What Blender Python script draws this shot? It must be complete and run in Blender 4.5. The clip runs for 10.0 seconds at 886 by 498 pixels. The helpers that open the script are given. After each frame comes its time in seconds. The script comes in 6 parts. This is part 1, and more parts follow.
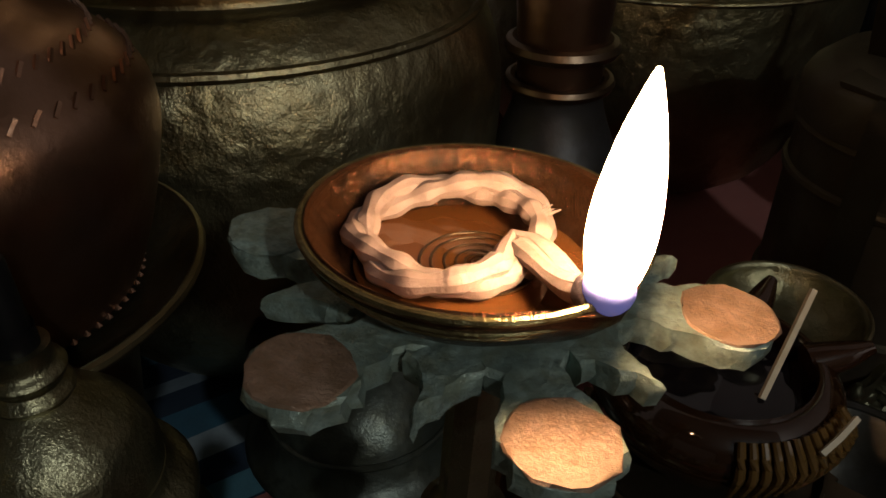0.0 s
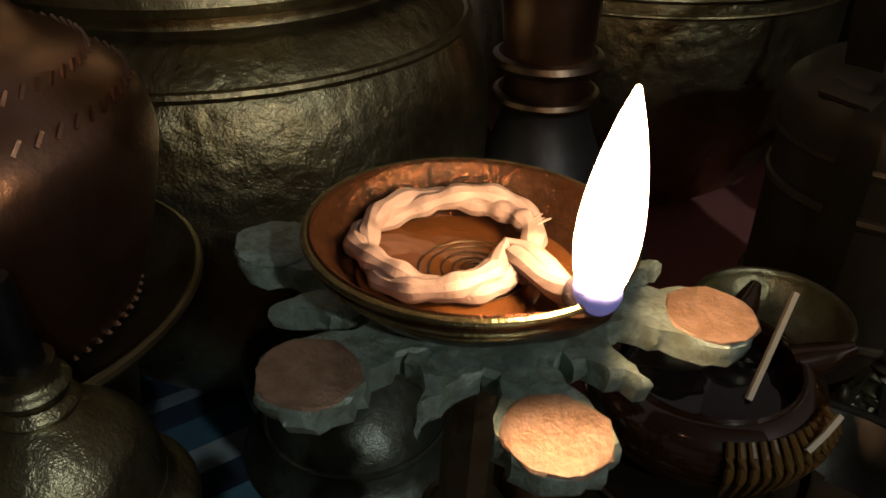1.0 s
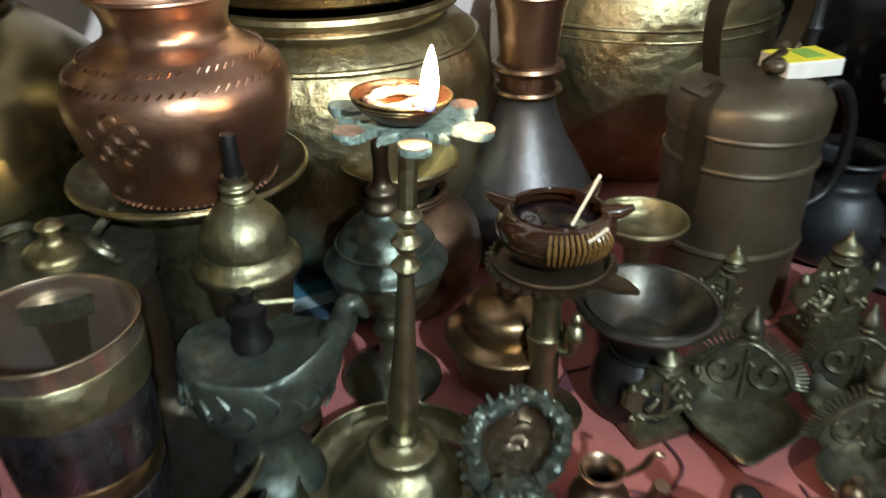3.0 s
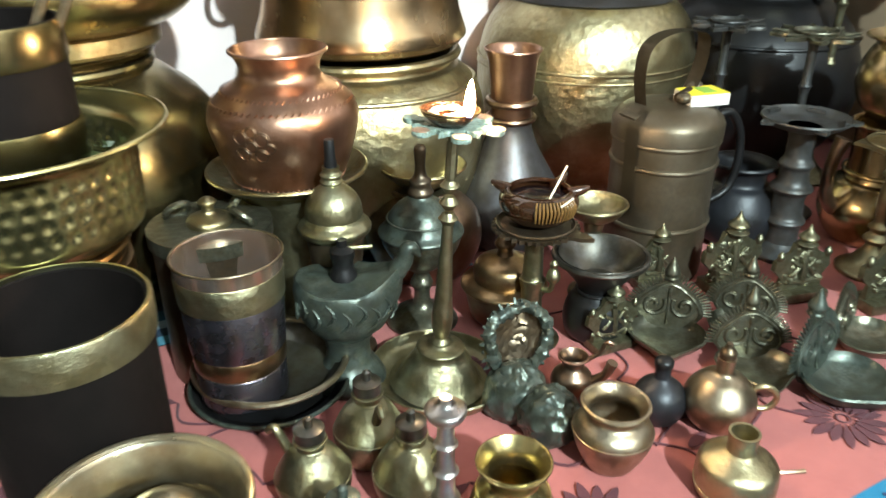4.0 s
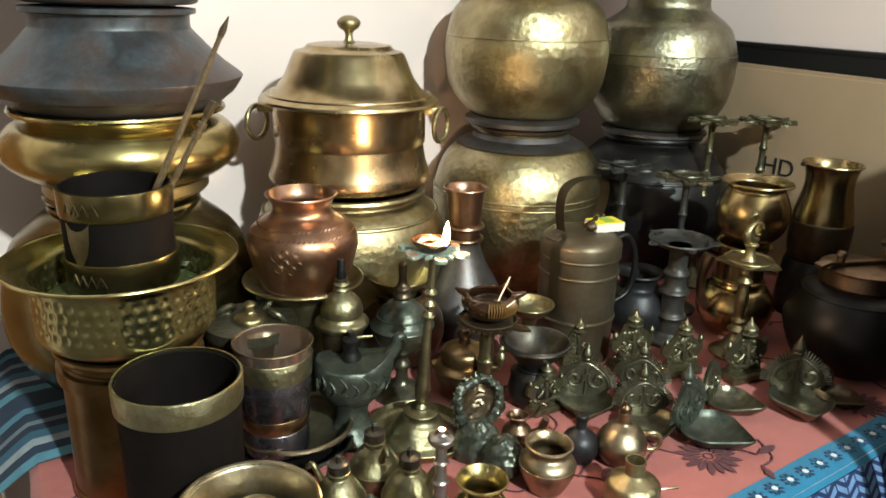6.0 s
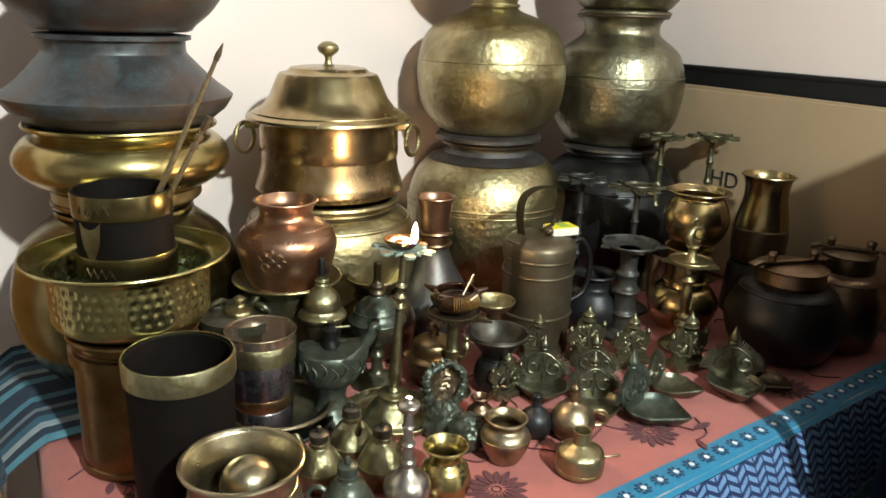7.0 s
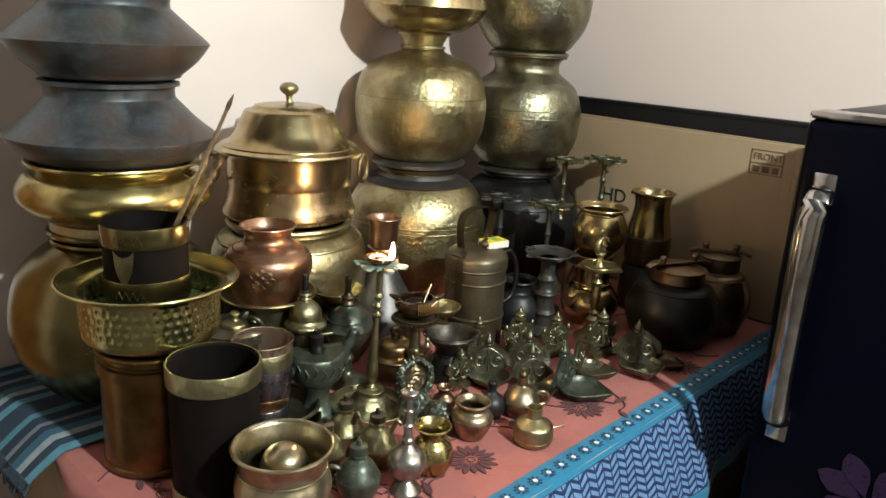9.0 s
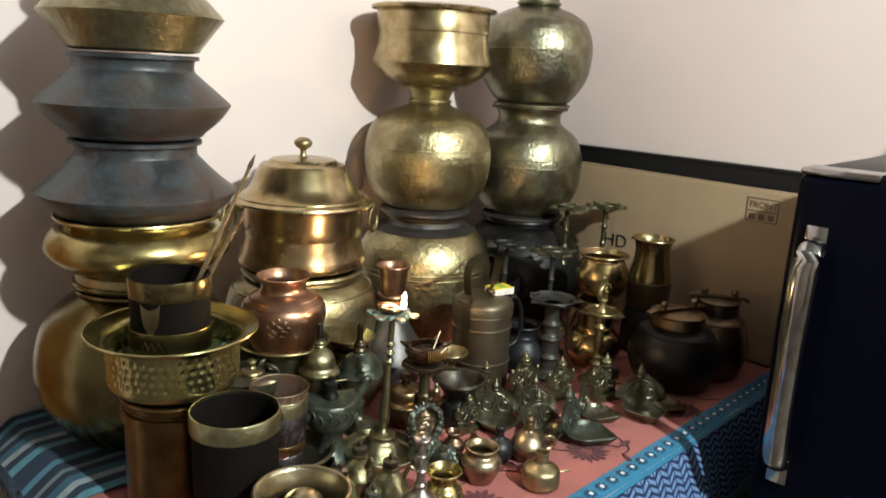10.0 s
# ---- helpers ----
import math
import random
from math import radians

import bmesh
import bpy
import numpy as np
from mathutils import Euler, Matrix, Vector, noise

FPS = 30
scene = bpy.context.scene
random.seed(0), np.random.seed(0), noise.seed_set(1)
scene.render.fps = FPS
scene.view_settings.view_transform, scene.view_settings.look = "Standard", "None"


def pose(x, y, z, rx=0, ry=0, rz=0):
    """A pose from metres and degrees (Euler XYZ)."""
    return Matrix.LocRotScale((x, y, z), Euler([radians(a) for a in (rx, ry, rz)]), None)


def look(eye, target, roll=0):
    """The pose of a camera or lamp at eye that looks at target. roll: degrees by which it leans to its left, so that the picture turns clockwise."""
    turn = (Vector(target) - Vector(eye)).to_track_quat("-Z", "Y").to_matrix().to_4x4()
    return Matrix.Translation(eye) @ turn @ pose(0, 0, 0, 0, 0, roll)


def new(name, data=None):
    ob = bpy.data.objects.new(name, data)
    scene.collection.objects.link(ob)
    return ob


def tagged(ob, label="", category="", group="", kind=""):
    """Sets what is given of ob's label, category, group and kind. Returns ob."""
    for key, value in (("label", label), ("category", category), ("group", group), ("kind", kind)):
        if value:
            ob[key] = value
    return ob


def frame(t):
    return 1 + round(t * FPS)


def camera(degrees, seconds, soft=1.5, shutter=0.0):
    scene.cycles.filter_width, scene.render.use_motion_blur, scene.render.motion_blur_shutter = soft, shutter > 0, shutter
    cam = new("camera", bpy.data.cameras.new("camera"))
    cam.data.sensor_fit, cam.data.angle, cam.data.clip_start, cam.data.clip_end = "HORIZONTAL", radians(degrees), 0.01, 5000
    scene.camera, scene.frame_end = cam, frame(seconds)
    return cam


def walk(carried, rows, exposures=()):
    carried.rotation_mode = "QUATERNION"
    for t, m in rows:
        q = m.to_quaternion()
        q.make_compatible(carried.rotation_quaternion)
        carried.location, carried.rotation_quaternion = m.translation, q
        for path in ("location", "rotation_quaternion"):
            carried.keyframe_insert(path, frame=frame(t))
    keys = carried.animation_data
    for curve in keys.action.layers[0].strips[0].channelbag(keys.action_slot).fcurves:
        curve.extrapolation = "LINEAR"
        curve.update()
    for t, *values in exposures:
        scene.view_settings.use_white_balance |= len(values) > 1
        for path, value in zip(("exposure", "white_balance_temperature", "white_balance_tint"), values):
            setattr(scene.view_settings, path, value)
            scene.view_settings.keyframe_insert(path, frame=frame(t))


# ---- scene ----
cam = camera(60.7, 10.0, shutter=0.5)
PATH = [
    (0, (0.007, -0.125, 0.341), (-0.066, 1.545, -0.757), 0.3),
    (0.5, (0.004, -0.128, 0.344), (-0.053, 1.553, -0.738), 0.2),
    (1, (0.006, -0.131, 0.344), (-0.04, 1.559, -0.725), -0.2),
    (1.5, (0.009, -0.147, 0.346), (-0.029, 1.546, -0.719), -0.2),
    (2, (0.024, -0.179, 0.36), (-0.076, 1.515, -0.7), -1.1),
    (2.5, (0.052, -0.257, 0.378), (-0.135, 1.443, -0.659), -1.3),
    (3, (0.081, -0.387, 0.407), (-0.175, 1.321, -0.601), -0.7),
    (3.2, (0.089, -0.431, 0.417), (-0.16, 1.279, -0.589), -0.5),
    (4.3, (0.043, -0.722, 0.483), (-0.063, 1.077, -0.386), 0.5),
    (4.5, (0.035, -0.759, 0.496), (-0.028, 1.042, -0.372), 1.1),
    (5, (0.03, -0.827, 0.525), (-0.007, 0.986, -0.319), 1.4),
    (5.5, (0.024, -0.865, 0.559), (0.001, 0.992, -0.185), 1.4),
    (6, (0.018, -0.913, 0.577), (0.025, 0.979, -0.074), 1.8),
    (6.2, (0.023, -0.931, 0.583), (0.036, 0.965, -0.054), 1.9),
    (7.3, (0.036, -1.087, 0.588), (0.108, 0.823, -0.001), 2.2),
    (7.5, (0.026, -1.116, 0.591), (0.1, 0.793, -0.002), 2.7),
    (8, (-0.028, -1.156, 0.602), (0.053, 0.76, 0.035), 3.3),
    (8.5, (-0.101, -1.187, 0.628), (0.18, 0.711, 0.062), 3.4),
    (9, (-0.142, -1.215, 0.648), (0.261, 0.663, 0.091), 3.1),
    (9.5, (-0.16, -1.231, 0.675), (0.243, 0.65, 0.128), 2.8),
    (10, (-0.168, -1.258, 0.685), (0.234, 0.645, 0.22), 2.9),
]
walk(cam, [(t, look(e, g, r)) for t, e, g, r in PATH], [(0, -3.4, 6250, 2), (1.5, -2.95, 6250, 2), (2.2, -1.7, 6000, 1), (2.6, -1.15, 5700, -3), (3.2, 0.1, 5350, -6), (4.3, 0.65, 5500, -10), (5.2, 0.56, 5700, -10), (6.0, 0.06, 6150, -6), (7.5, 0.0, 6200, -6), (8.5, -0.1, 6200, -6), (10, -0.16, 6250, -3)])

# ---- room frame: u runs along the table's front edge, v towards the back wall ----
TURN = 34.5
CU, SU = math.cos(radians(TURN)), math.sin(radians(TURN))
FLOOR_Z, CEIL_Z = -0.68, 2.32


def uv(u, v, z=0.0):
    """World place from the room's own axes."""
    return Vector((u * CU - v * SU, u * SU + v * CU, z))


def room(u, v, z=0.0, rz=0.0):
    p = uv(u, v, z)
    return pose(p.x, p.y, p.z, 0, 0, TURN + rz)


# ---- light ----
world = bpy.data.worlds.new("room_world")
world.use_nodes = True
world.node_tree.nodes["Background"].inputs[0].default_value = (0.9, 0.85, 0.8, 1)
world.node_tree.nodes["Background"].inputs[1].default_value = 0.01
scene.world = world

bulb = bpy.data.lights.new("ceiling_bulb", "POINT")
bulb.energy, bulb.color, bulb.shadow_soft_size = 480, (1.0, 0.985, 0.955), 0.05
new("ceiling_bulb", bulb).location = (1.20, -2.20, 1.82)


# ---- materials ----
def nodes_of(name):
    m = bpy.data.materials.new(name)
    m.use_nodes = True
    nt = m.node_tree
    return m, nt, nt.nodes["Principled BSDF"]


def link(nt, a, b):
    nt.links.new(a, b)


def noise_node(nt, scale, detail=4.0, rough=0.6, coord=None, distort=0.0):
    n = nt.nodes.new("ShaderNodeTexNoise")
    n.inputs["Scale"].default_value, n.inputs["Detail"].default_value = scale, detail
    n.inputs["Roughness"].default_value, n.inputs["Distortion"].default_value = rough, distort
    link(nt, coord, n.inputs["Vector"])
    return n.outputs["Fac"]


def ramp(nt, fac, lo, hi, a=0.0, b=1.0):
    r = nt.nodes.new("ShaderNodeMapRange")
    r.inputs["From Min"].default_value, r.inputs["From Max"].default_value = lo, hi
    r.inputs["To Min"].default_value, r.inputs["To Max"].default_value = a, b
    link(nt, fac, r.inputs["Value"])
    return r.outputs["Result"]


def mixc(nt, fac, a, b):
    m = nt.nodes.new("ShaderNodeMix")
    m.data_type = "RGBA"
    for k, v in ((6, a), (7, b)):
        if isinstance(v, tuple):
            m.inputs[k].default_value = (*v[:3], 1)
        else:
            link(nt, v, m.inputs[k])
    if isinstance(fac, float):
        m.inputs[0].default_value = fac
    else:
        link(nt, fac, m.inputs[0])
    return m.outputs[2]


def bumped(nt, bsdf, height, strength, distance=0.001):
    b = nt.nodes.new("ShaderNodeBump")
    b.inputs["Strength"].default_value, b.inputs["Distance"].default_value = strength, distance
    link(nt, height, b.inputs["Height"])
    link(nt, b.outputs["Normal"], bsdf.inputs["Normal"])


def metal(name, base, tarnish, amount=0.5, rough=0.28, metallic=1.0, big=14.0, bump=0.25, grain=220.0, brushed=False, hammer=0.0, clear=0.0):
    """Worn metal: patches of tarnish over the bright base, scratches, uneven gloss."""
    m, nt, bs = nodes_of(name)
    tc = nt.nodes.new("ShaderNodeTexCoord")
    co = tc.outputs["Object"]
    patches = noise_node(nt, big, 1.6, 0.45, co, 0.2)
    fine = noise_node(nt, max(big * 7, 140.0), 2.5, 0.5, co)
    mask = ramp(nt, patches, 0.56 - amount * 0.3 + clear, 0.82 - amount * 0.1 - clear, 0.0, min(0.15 + 0.9 * amount, 1.0))
    spots = ramp(nt, fine, 0.32, 0.70, 0.0, 0.03 + 0.8 * amount)
    mx = nt.nodes.new("ShaderNodeMath")
    mx.operation = "MAXIMUM"
    link(nt, mask, mx.inputs[0])
    link(nt, spots, mx.inputs[1])
    tint = mixc(nt, ramp(nt, noise_node(nt, big * 2.3, 3, 0.5, co), 0.35, 0.65), base, tuple(c * k for c, k in zip(base, (0.66, 0.60, 0.50))))
    link(nt, mixc(nt, mx.outputs[0], tint, tarnish), bs.inputs["Base Color"])
    link(nt, ramp(nt, mx.outputs[0], 0.0, 1.0, metallic, metallic * 0.85), bs.inputs["Metallic"])
    rr = nt.nodes.new("ShaderNodeMath")
    rr.operation = "ADD"
    link(nt, ramp(nt, mx.outputs[0], 0, 1, rough, min(rough + 0.05, 0.8)), rr.inputs[0])
    link(nt, ramp(nt, noise_node(nt, 45, 2, 0.5, co), 0.3, 0.7, -0.012, 0.02), rr.inputs[1])
    link(nt, rr.outputs[0], bs.inputs["Roughness"])
    if brushed:
        mp = nt.nodes.new("ShaderNodeMapping")
        mp.inputs["Scale"].default_value = (0.6, 0.6, 24)
        link(nt, co, mp.inputs["Vector"])
        bumped(nt, bs, noise_node(nt, 30, 5, 0.7, mp.outputs[0]), bump, 0.0006)
    else:
        h = noise_node(nt, grain, 5, 0.7, co)
        if hammer:
            vo = nt.nodes.new("ShaderNodeTexVoronoi")
            vo.feature = "SMOOTH_F1"
            vo.inputs["Scale"].default_value, vo.inputs["Smoothness"].default_value = hammer, 0.6
            link(nt, co, vo.inputs["Vector"])
            ad = nt.nodes.new("ShaderNodeMath")
            ad.operation = "MULTIPLY_ADD"
            link(nt, vo.outputs["Distance"], ad.inputs[0])
            ad.inputs[1].default_value = 0.9
            link(nt, h, ad.inputs[2])
            h = ad.outputs[0]
        bumped(nt, bs, h, bump, 0.0012 if hammer and big < 30 else 0.0007)
    return m


def plain(name, a, b, rough=0.7, scale=30.0, bump=0.2, metallic=0.0, grain=300.0, spec=0.5):
    """Matt surface with uneven colour and a fine grain."""
    m, nt, bs = nodes_of(name)
    co = nt.nodes.new("ShaderNodeTexCoord").outputs["Object"]
    f = ramp(nt, noise_node(nt, scale, 6, 0.65, co), 0.3, 0.7)
    link(nt, mixc(nt, f, a, b), bs.inputs["Base Color"])
    link(nt, ramp(nt, noise_node(nt, scale * 3, 3, 0.6, co), 0.3, 0.7, rough - 0.06, min(1.0, rough + 0.06)), bs.inputs["Roughness"])
    bs.inputs["Metallic"].default_value = metallic
    bs.inputs["Specular IOR Level"].default_value = spec
    bumped(nt, bs, noise_node(nt, grain, 4, 0.7, co), bump, 0.0008)
    return m


BRASS = metal("brass_worn", (0.44, 0.39, 0.235), (0.21, 0.165, 0.09), 0.4, 0.30, bump=0.6)
BRASS_OLD = metal("brass_old", (0.47, 0.42, 0.25), (0.22, 0.185, 0.105), 0.6, 0.30, big=13, bump=0.95, grain=140, hammer=80.0)
BRASS_GREEN = metal("brass_greenish", (0.39, 0.37, 0.235), (0.16, 0.152, 0.095), 0.5, 0.30, big=20, bump=0.8, grain=150, hammer=90.0)
BRASS_BRIGHT = metal("brass_polished", (0.45, 0.385, 0.18), (0.28, 0.225, 0.10), 0.16, 0.25, bump=0.18)
BRASS_SPUN = metal("brass_spun", (0.46, 0.385, 0.225), (0.26, 0.20, 0.105), 0.16, 0.25, brushed=True, bump=0.12)
SPUN_WARM = metal("brass_spun_warm", (0.47, 0.36, 0.215), (0.27, 0.18, 0.095), 0.25, 0.25, brushed=True, bump=0.15)
BRASS_PALE = metal("brass_pale", (0.47, 0.42, 0.30), (0.22, 0.185, 0.125), 0.5, 0.28, big=18, bump=0.5, grain=160)
COPPER = metal("copper_worn", (0.46, 0.285, 0.205), (0.25, 0.145, 0.10), 0.35, 0.30, bump=0.45)
COPPER_BROWN = metal("copper_brown", (0.29, 0.205, 0.14), (0.12, 0.085, 0.06), 0.4, 0.33)
BRONZE_DARK = metal("bronze_dark", (0.17, 0.13, 0.085), (0.05, 0.042, 0.034), 0.55, 0.36, 0.9, big=20)
TIN_BROWN = metal("tin_brown", (0.15, 0.125, 0.085), (0.07, 0.056, 0.04), 0.5, 0.42, 0.75, big=11, bump=0.4)
COPPER_PALE = metal("copper_pale", (0.41, 0.35, 0.25), (0.21, 0.165, 0.115), 0.4, 0.32, big=25, bump=0.6)
BLACKENED = metal("blackened_metal", (0.014, 0.0135, 0.0145), (0.008, 0.0075, 0.0075), 0.4, 0.38, 0.4)
BLUE_BLACK = metal("blue_black_metal", (0.019, 0.020, 0.025), (0.009, 0.009, 0.010), 0.5, 0.40, 0.3, bump=0.5)
PURPLE_GREY = metal("purple_grey_metal", (0.135, 0.13, 0.135), (0.07, 0.062, 0.062), 0.5, 0.42, 0.8, bump=0.4)
PATINA = metal("green_patina", (0.115, 0.135, 0.112), (0.020, 0.025, 0.022), 0.75, 0.32, 0.6, big=45, bump=0.75, grain=110, hammer=60.0)
DIYA_BRONZE = metal("diya_bronze", (0.19, 0.185, 0.135), (0.045, 0.048, 0.037), 0.6, 0.29, 0.85, big=50, bump=0.7, grain=140, hammer=110.0)
DIYA_BRASS = metal("diya_brass", (0.20, 0.192, 0.122), (0.06, 0.06, 0.04), 0.6, 0.32, 0.85, big=55, bump=0.9, grain=200, hammer=150.0)
LEAD_GREY = metal("lead_grey", (0.075, 0.076, 0.076), (0.03, 0.03, 0.031), 0.5, 0.42, 0.6, big=30, bump=0.5, grain=180)
GUN_GREY = metal("gun_grey", (0.15, 0.145, 0.13), (0.055, 0.05, 0.045), 0.5, 0.32, 0.95, big=30, bump=0.3)
URN_BRASS = metal("urn_brass", (0.47, 0.375, 0.20), (0.28, 0.19, 0.10), 0.2, 0.24, big=10, bump=0.15)
BAND_BLUE = metal("blued_steel_band", (0.23, 0.22, 0.27), (0.08, 0.075, 0.10), 0.5, 0.26, 1.0, big=22, bump=0.15)
LID_BROWN = metal("lid_brown_brass", (0.33, 0.235, 0.13), (0.15, 0.10, 0.055), 0.4, 0.3, big=25, bump=0.3)
SILVERY = metal("silvery_metal", (0.48, 0.455, 0.44), (0.24, 0.22, 0.21), 0.35, 0.28, 1.0, big=30, bump=0.2)
STEEL_WARM = metal("tinned_copper", (0.60, 0.49, 0.42), (0.42, 0.29, 0.21), 0.3, 0.22, 0.93, big=20, bump=0.1)
CHROME = metal("chrome", (0.52, 0.52, 0.55), (0.3, 0.3, 0.32), 0.12, 0.1, 1.0, bump=0.03)
PLATE_METAL = metal("lamp_plate_metal", (0.46, 0.58, 0.515), (0.085, 0.125, 0.108), 0.55, 0.27, 0.25, big=150, bump=1.0, grain=380, hammer=260.0)
# worn lobe tops, the flame's orange light painted into the copper tone
LOBE_WORN_FLAMELIT = metal("worn_flamelit_lobe_metal", (0.54, 0.34, 0.235), (0.26, 0.20, 0.15), 0.5, 0.30, 0.35, big=140, bump=0.8, grain=500)
BOWL_METAL = metal("diya_bowl_metal", (0.125, 0.056, 0.025), (0.016, 0.010, 0.007), 0.7, 0.16, 0.75, big=240, bump=0.9, grain=420)
RIM_BRASS = metal("diya_rim_brass", (0.40, 0.34, 0.17), (0.10, 0.085, 0.04), 0.5, 0.2, 0.95, big=200, bump=0.6, grain=400)
CAN_BRASS = metal("canister_brass", (0.185, 0.118, 0.05), (0.10, 0.06, 0.026), 0.2, 0.30, brushed=True, bump=0.1)

BRASS_GREY = metal("brass_grey", (0.33, 0.32, 0.235), (0.14, 0.132, 0.097), 0.5, 0.30, big=14, bump=0.85, grain=140, hammer=80.0)
BASIN_BRASS = metal("basin_brass", (0.43, 0.40, 0.20), (0.22, 0.195, 0.09), 0.35, 0.24, big=12, bump=0.15)
BELLY_BRASS = metal("belly_brass", (0.235, 0.205, 0.10), (0.11, 0.09, 0.045), 0.35, 0.24, big=9, bump=0.2)
LADLE_METAL = metal("ladle_metal", (0.30, 0.24, 0.15), (0.12, 0.09, 0.06), 0.5, 0.36, 0.9, big=60)
WALL_PAINT = plain("wall_paint", (0.735, 0.63, 0.605), (0.71, 0.605, 0.575), 0.75, 3.0, 0.12, grain=160)
# unseen ceiling: grey kept dark so it bounces little light
CEIL_LOW_BOUNCE = plain("low_bounce_ceiling", (0.17, 0.165, 0.16), (0.15, 0.145, 0.14), 0.8, 4.0, 0.1)
# unseen left wall: beige darkened to send back less fill light
SIDE_LOW_BOUNCE = plain("low_bounce_side_wall", (0.24, 0.21, 0.19), (0.21, 0.185, 0.165), 0.8, 3.0, 0.1)
# unseen wall behind the viewer: dark brown added to hold down bounce
FRONT_LOW_BOUNCE = plain("low_bounce_front_wall", (0.13, 0.10, 0.08), (0.10, 0.08, 0.065), 0.8, 3.0, 0.1)
FLOOR_TILE = plain("floor_stone", (0.10, 0.085, 0.07), (0.075, 0.06, 0.05), 0.4, 5.0, 0.05)
CARTON = plain("cardboard", (0.33, 0.24, 0.15), (0.29, 0.21, 0.13), 0.8, 6.0, 0.15, grain=240)


def oxidised():
    """Old copper gone grey: bluish bloom, dark ground and brown stains."""
    m, nt, bs = nodes_of("oxidised_grey")
    co = nt.nodes.new("ShaderNodeTexCoord").outputs["Object"]
    bloom = ramp(nt, noise_node(nt, 17, 6, 0.66, co, 0.3), 0.38, 0.68)
    stain = ramp(nt, noise_node(nt, 7, 4, 0.6, co, 0.4), 0.48, 0.66, 0.0, 0.85)
    speck = ramp(nt, noise_node(nt, 160, 3, 0.6, co), 0.35, 0.7, 0.0, 0.45)
    a = mixc(nt, bloom, (0.026, 0.028, 0.031), (0.086, 0.108, 0.126))
    b = mixc(nt, stain, a, (0.078, 0.042, 0.027))
    link(nt, mixc(nt, speck, b, (0.03, 0.03, 0.03)), bs.inputs["Base Color"])
    bs.inputs["Metallic"].default_value = 0.3
    link(nt, ramp(nt, bloom, 0, 1, 0.36, 0.5), bs.inputs["Roughness"])
    bumped(nt, bs, noise_node(nt, 70, 6, 0.7, co), 0.5, 0.0009)
    return m


IRON_GREY = oxidised()
IRON_BLACK = plain("iron_black", (0.0085, 0.0065, 0.0058), (0.005, 0.004, 0.0035), 0.6, 26.0, 0.3, spec=0.06)
INK = plain("black_ink", (0.012, 0.012, 0.012), (0.02, 0.02, 0.02), 0.6, 40, 0.05)
INK_BROWN = plain("brown_ink", (0.10, 0.068, 0.045), (0.12, 0.08, 0.05), 0.7, 40, 0.05)
BLACK_PLASTIC = plain("black_plastic", (0.006, 0.006, 0.007), (0.009, 0.009, 0.010), 0.5, 12, 0.1, spec=0.2)
CHEST = plain("chest_board", (0.40, 0.34, 0.28), (0.32, 0.265, 0.215), 0.6, 5.0, 0.15)
WOOD = plain("door_wood", (0.28, 0.135, 0.04), (0.20, 0.088, 0.025), 0.38, 9.0, 0.2)
YELLOW_PLASTIC = plain("yellow_plastic", (0.65, 0.42, 0.05), (0.58, 0.37, 0.04), 0.4, 10, 0.05)
COTTON = plain("oiled_cotton", (0.36, 0.265, 0.235), (0.26, 0.185, 0.155), 0.4, 200, 0.45, grain=1400)
BURNT = plain("burnt_wick", (0.035, 0.025, 0.04), (0.08, 0.05, 0.05), 0.8, 300, 0.8, grain=1400)
MATCHWOOD = plain("matchstick_wood", (0.72, 0.63, 0.47), (0.62, 0.52, 0.36), 0.7, 150, 0.3)
LABEL_YELLOW = plain("label_yellow", (0.80, 0.68, 0.04), (0.72, 0.60, 0.03), 0.5, 60, 0.1)
LABEL_GREEN = plain("label_green", (0.30, 0.45, 0.08), (0.25, 0.4, 0.06), 0.5, 60, 0.1)
CARD_WHITE = plain("card_white", (0.72, 0.70, 0.66), (0.62, 0.59, 0.54), 0.6, 90, 0.1)
GREENS = plain("dried_green", (0.03, 0.045, 0.012), (0.05, 0.06, 0.02), 0.5, 90, 0.8)


def flame_material():
    m, nt, bs = nodes_of("flame_glow")
    bs.inputs["Base Color"].default_value = (1, 0.6, 0.3, 1)
    bs.inputs["Emission Color"].default_value = (1.0, 0.58, 0.31, 1)
    bs.inputs["Emission Strength"].default_value = 1700
    return m


def glassy(name, colour, rough=0.08):
    m, nt, bs = nodes_of(name)
    bs.inputs["Base Color"].default_value = (*colour, 1)
    bs.inputs["Roughness"].default_value = rough
    bs.inputs["Transmission Weight"].default_value = 0.35
    bs.inputs["IOR"].default_value = 1.5
    bs.inputs["Coat Weight"].default_value = 0.6
    return m


FLAME = flame_material()


def blue_flame():
    m, nt, bs = nodes_of("flame_blue")
    bs.inputs["Base Color"].default_value = (0.3, 0.3, 0.8, 1)
    bs.inputs["Emission Color"].default_value = (0.30, 0.28, 0.75, 1)
    bs.inputs["Emission Strength"].default_value = 2.0
    return m


BLUE_FLAME = blue_flame()
AMBER = glassy("amber_glaze", (0.045, 0.018, 0.007))
AMBER_RIDGE = glassy("amber_ridge", (0.22, 0.12, 0.035))
OIL = glassy("lamp_oil", (0.17, 0.062, 0.016), 0.05)
DARK_OIL = glassy("dark_oil", (0.012, 0.009, 0.012), 0.04)


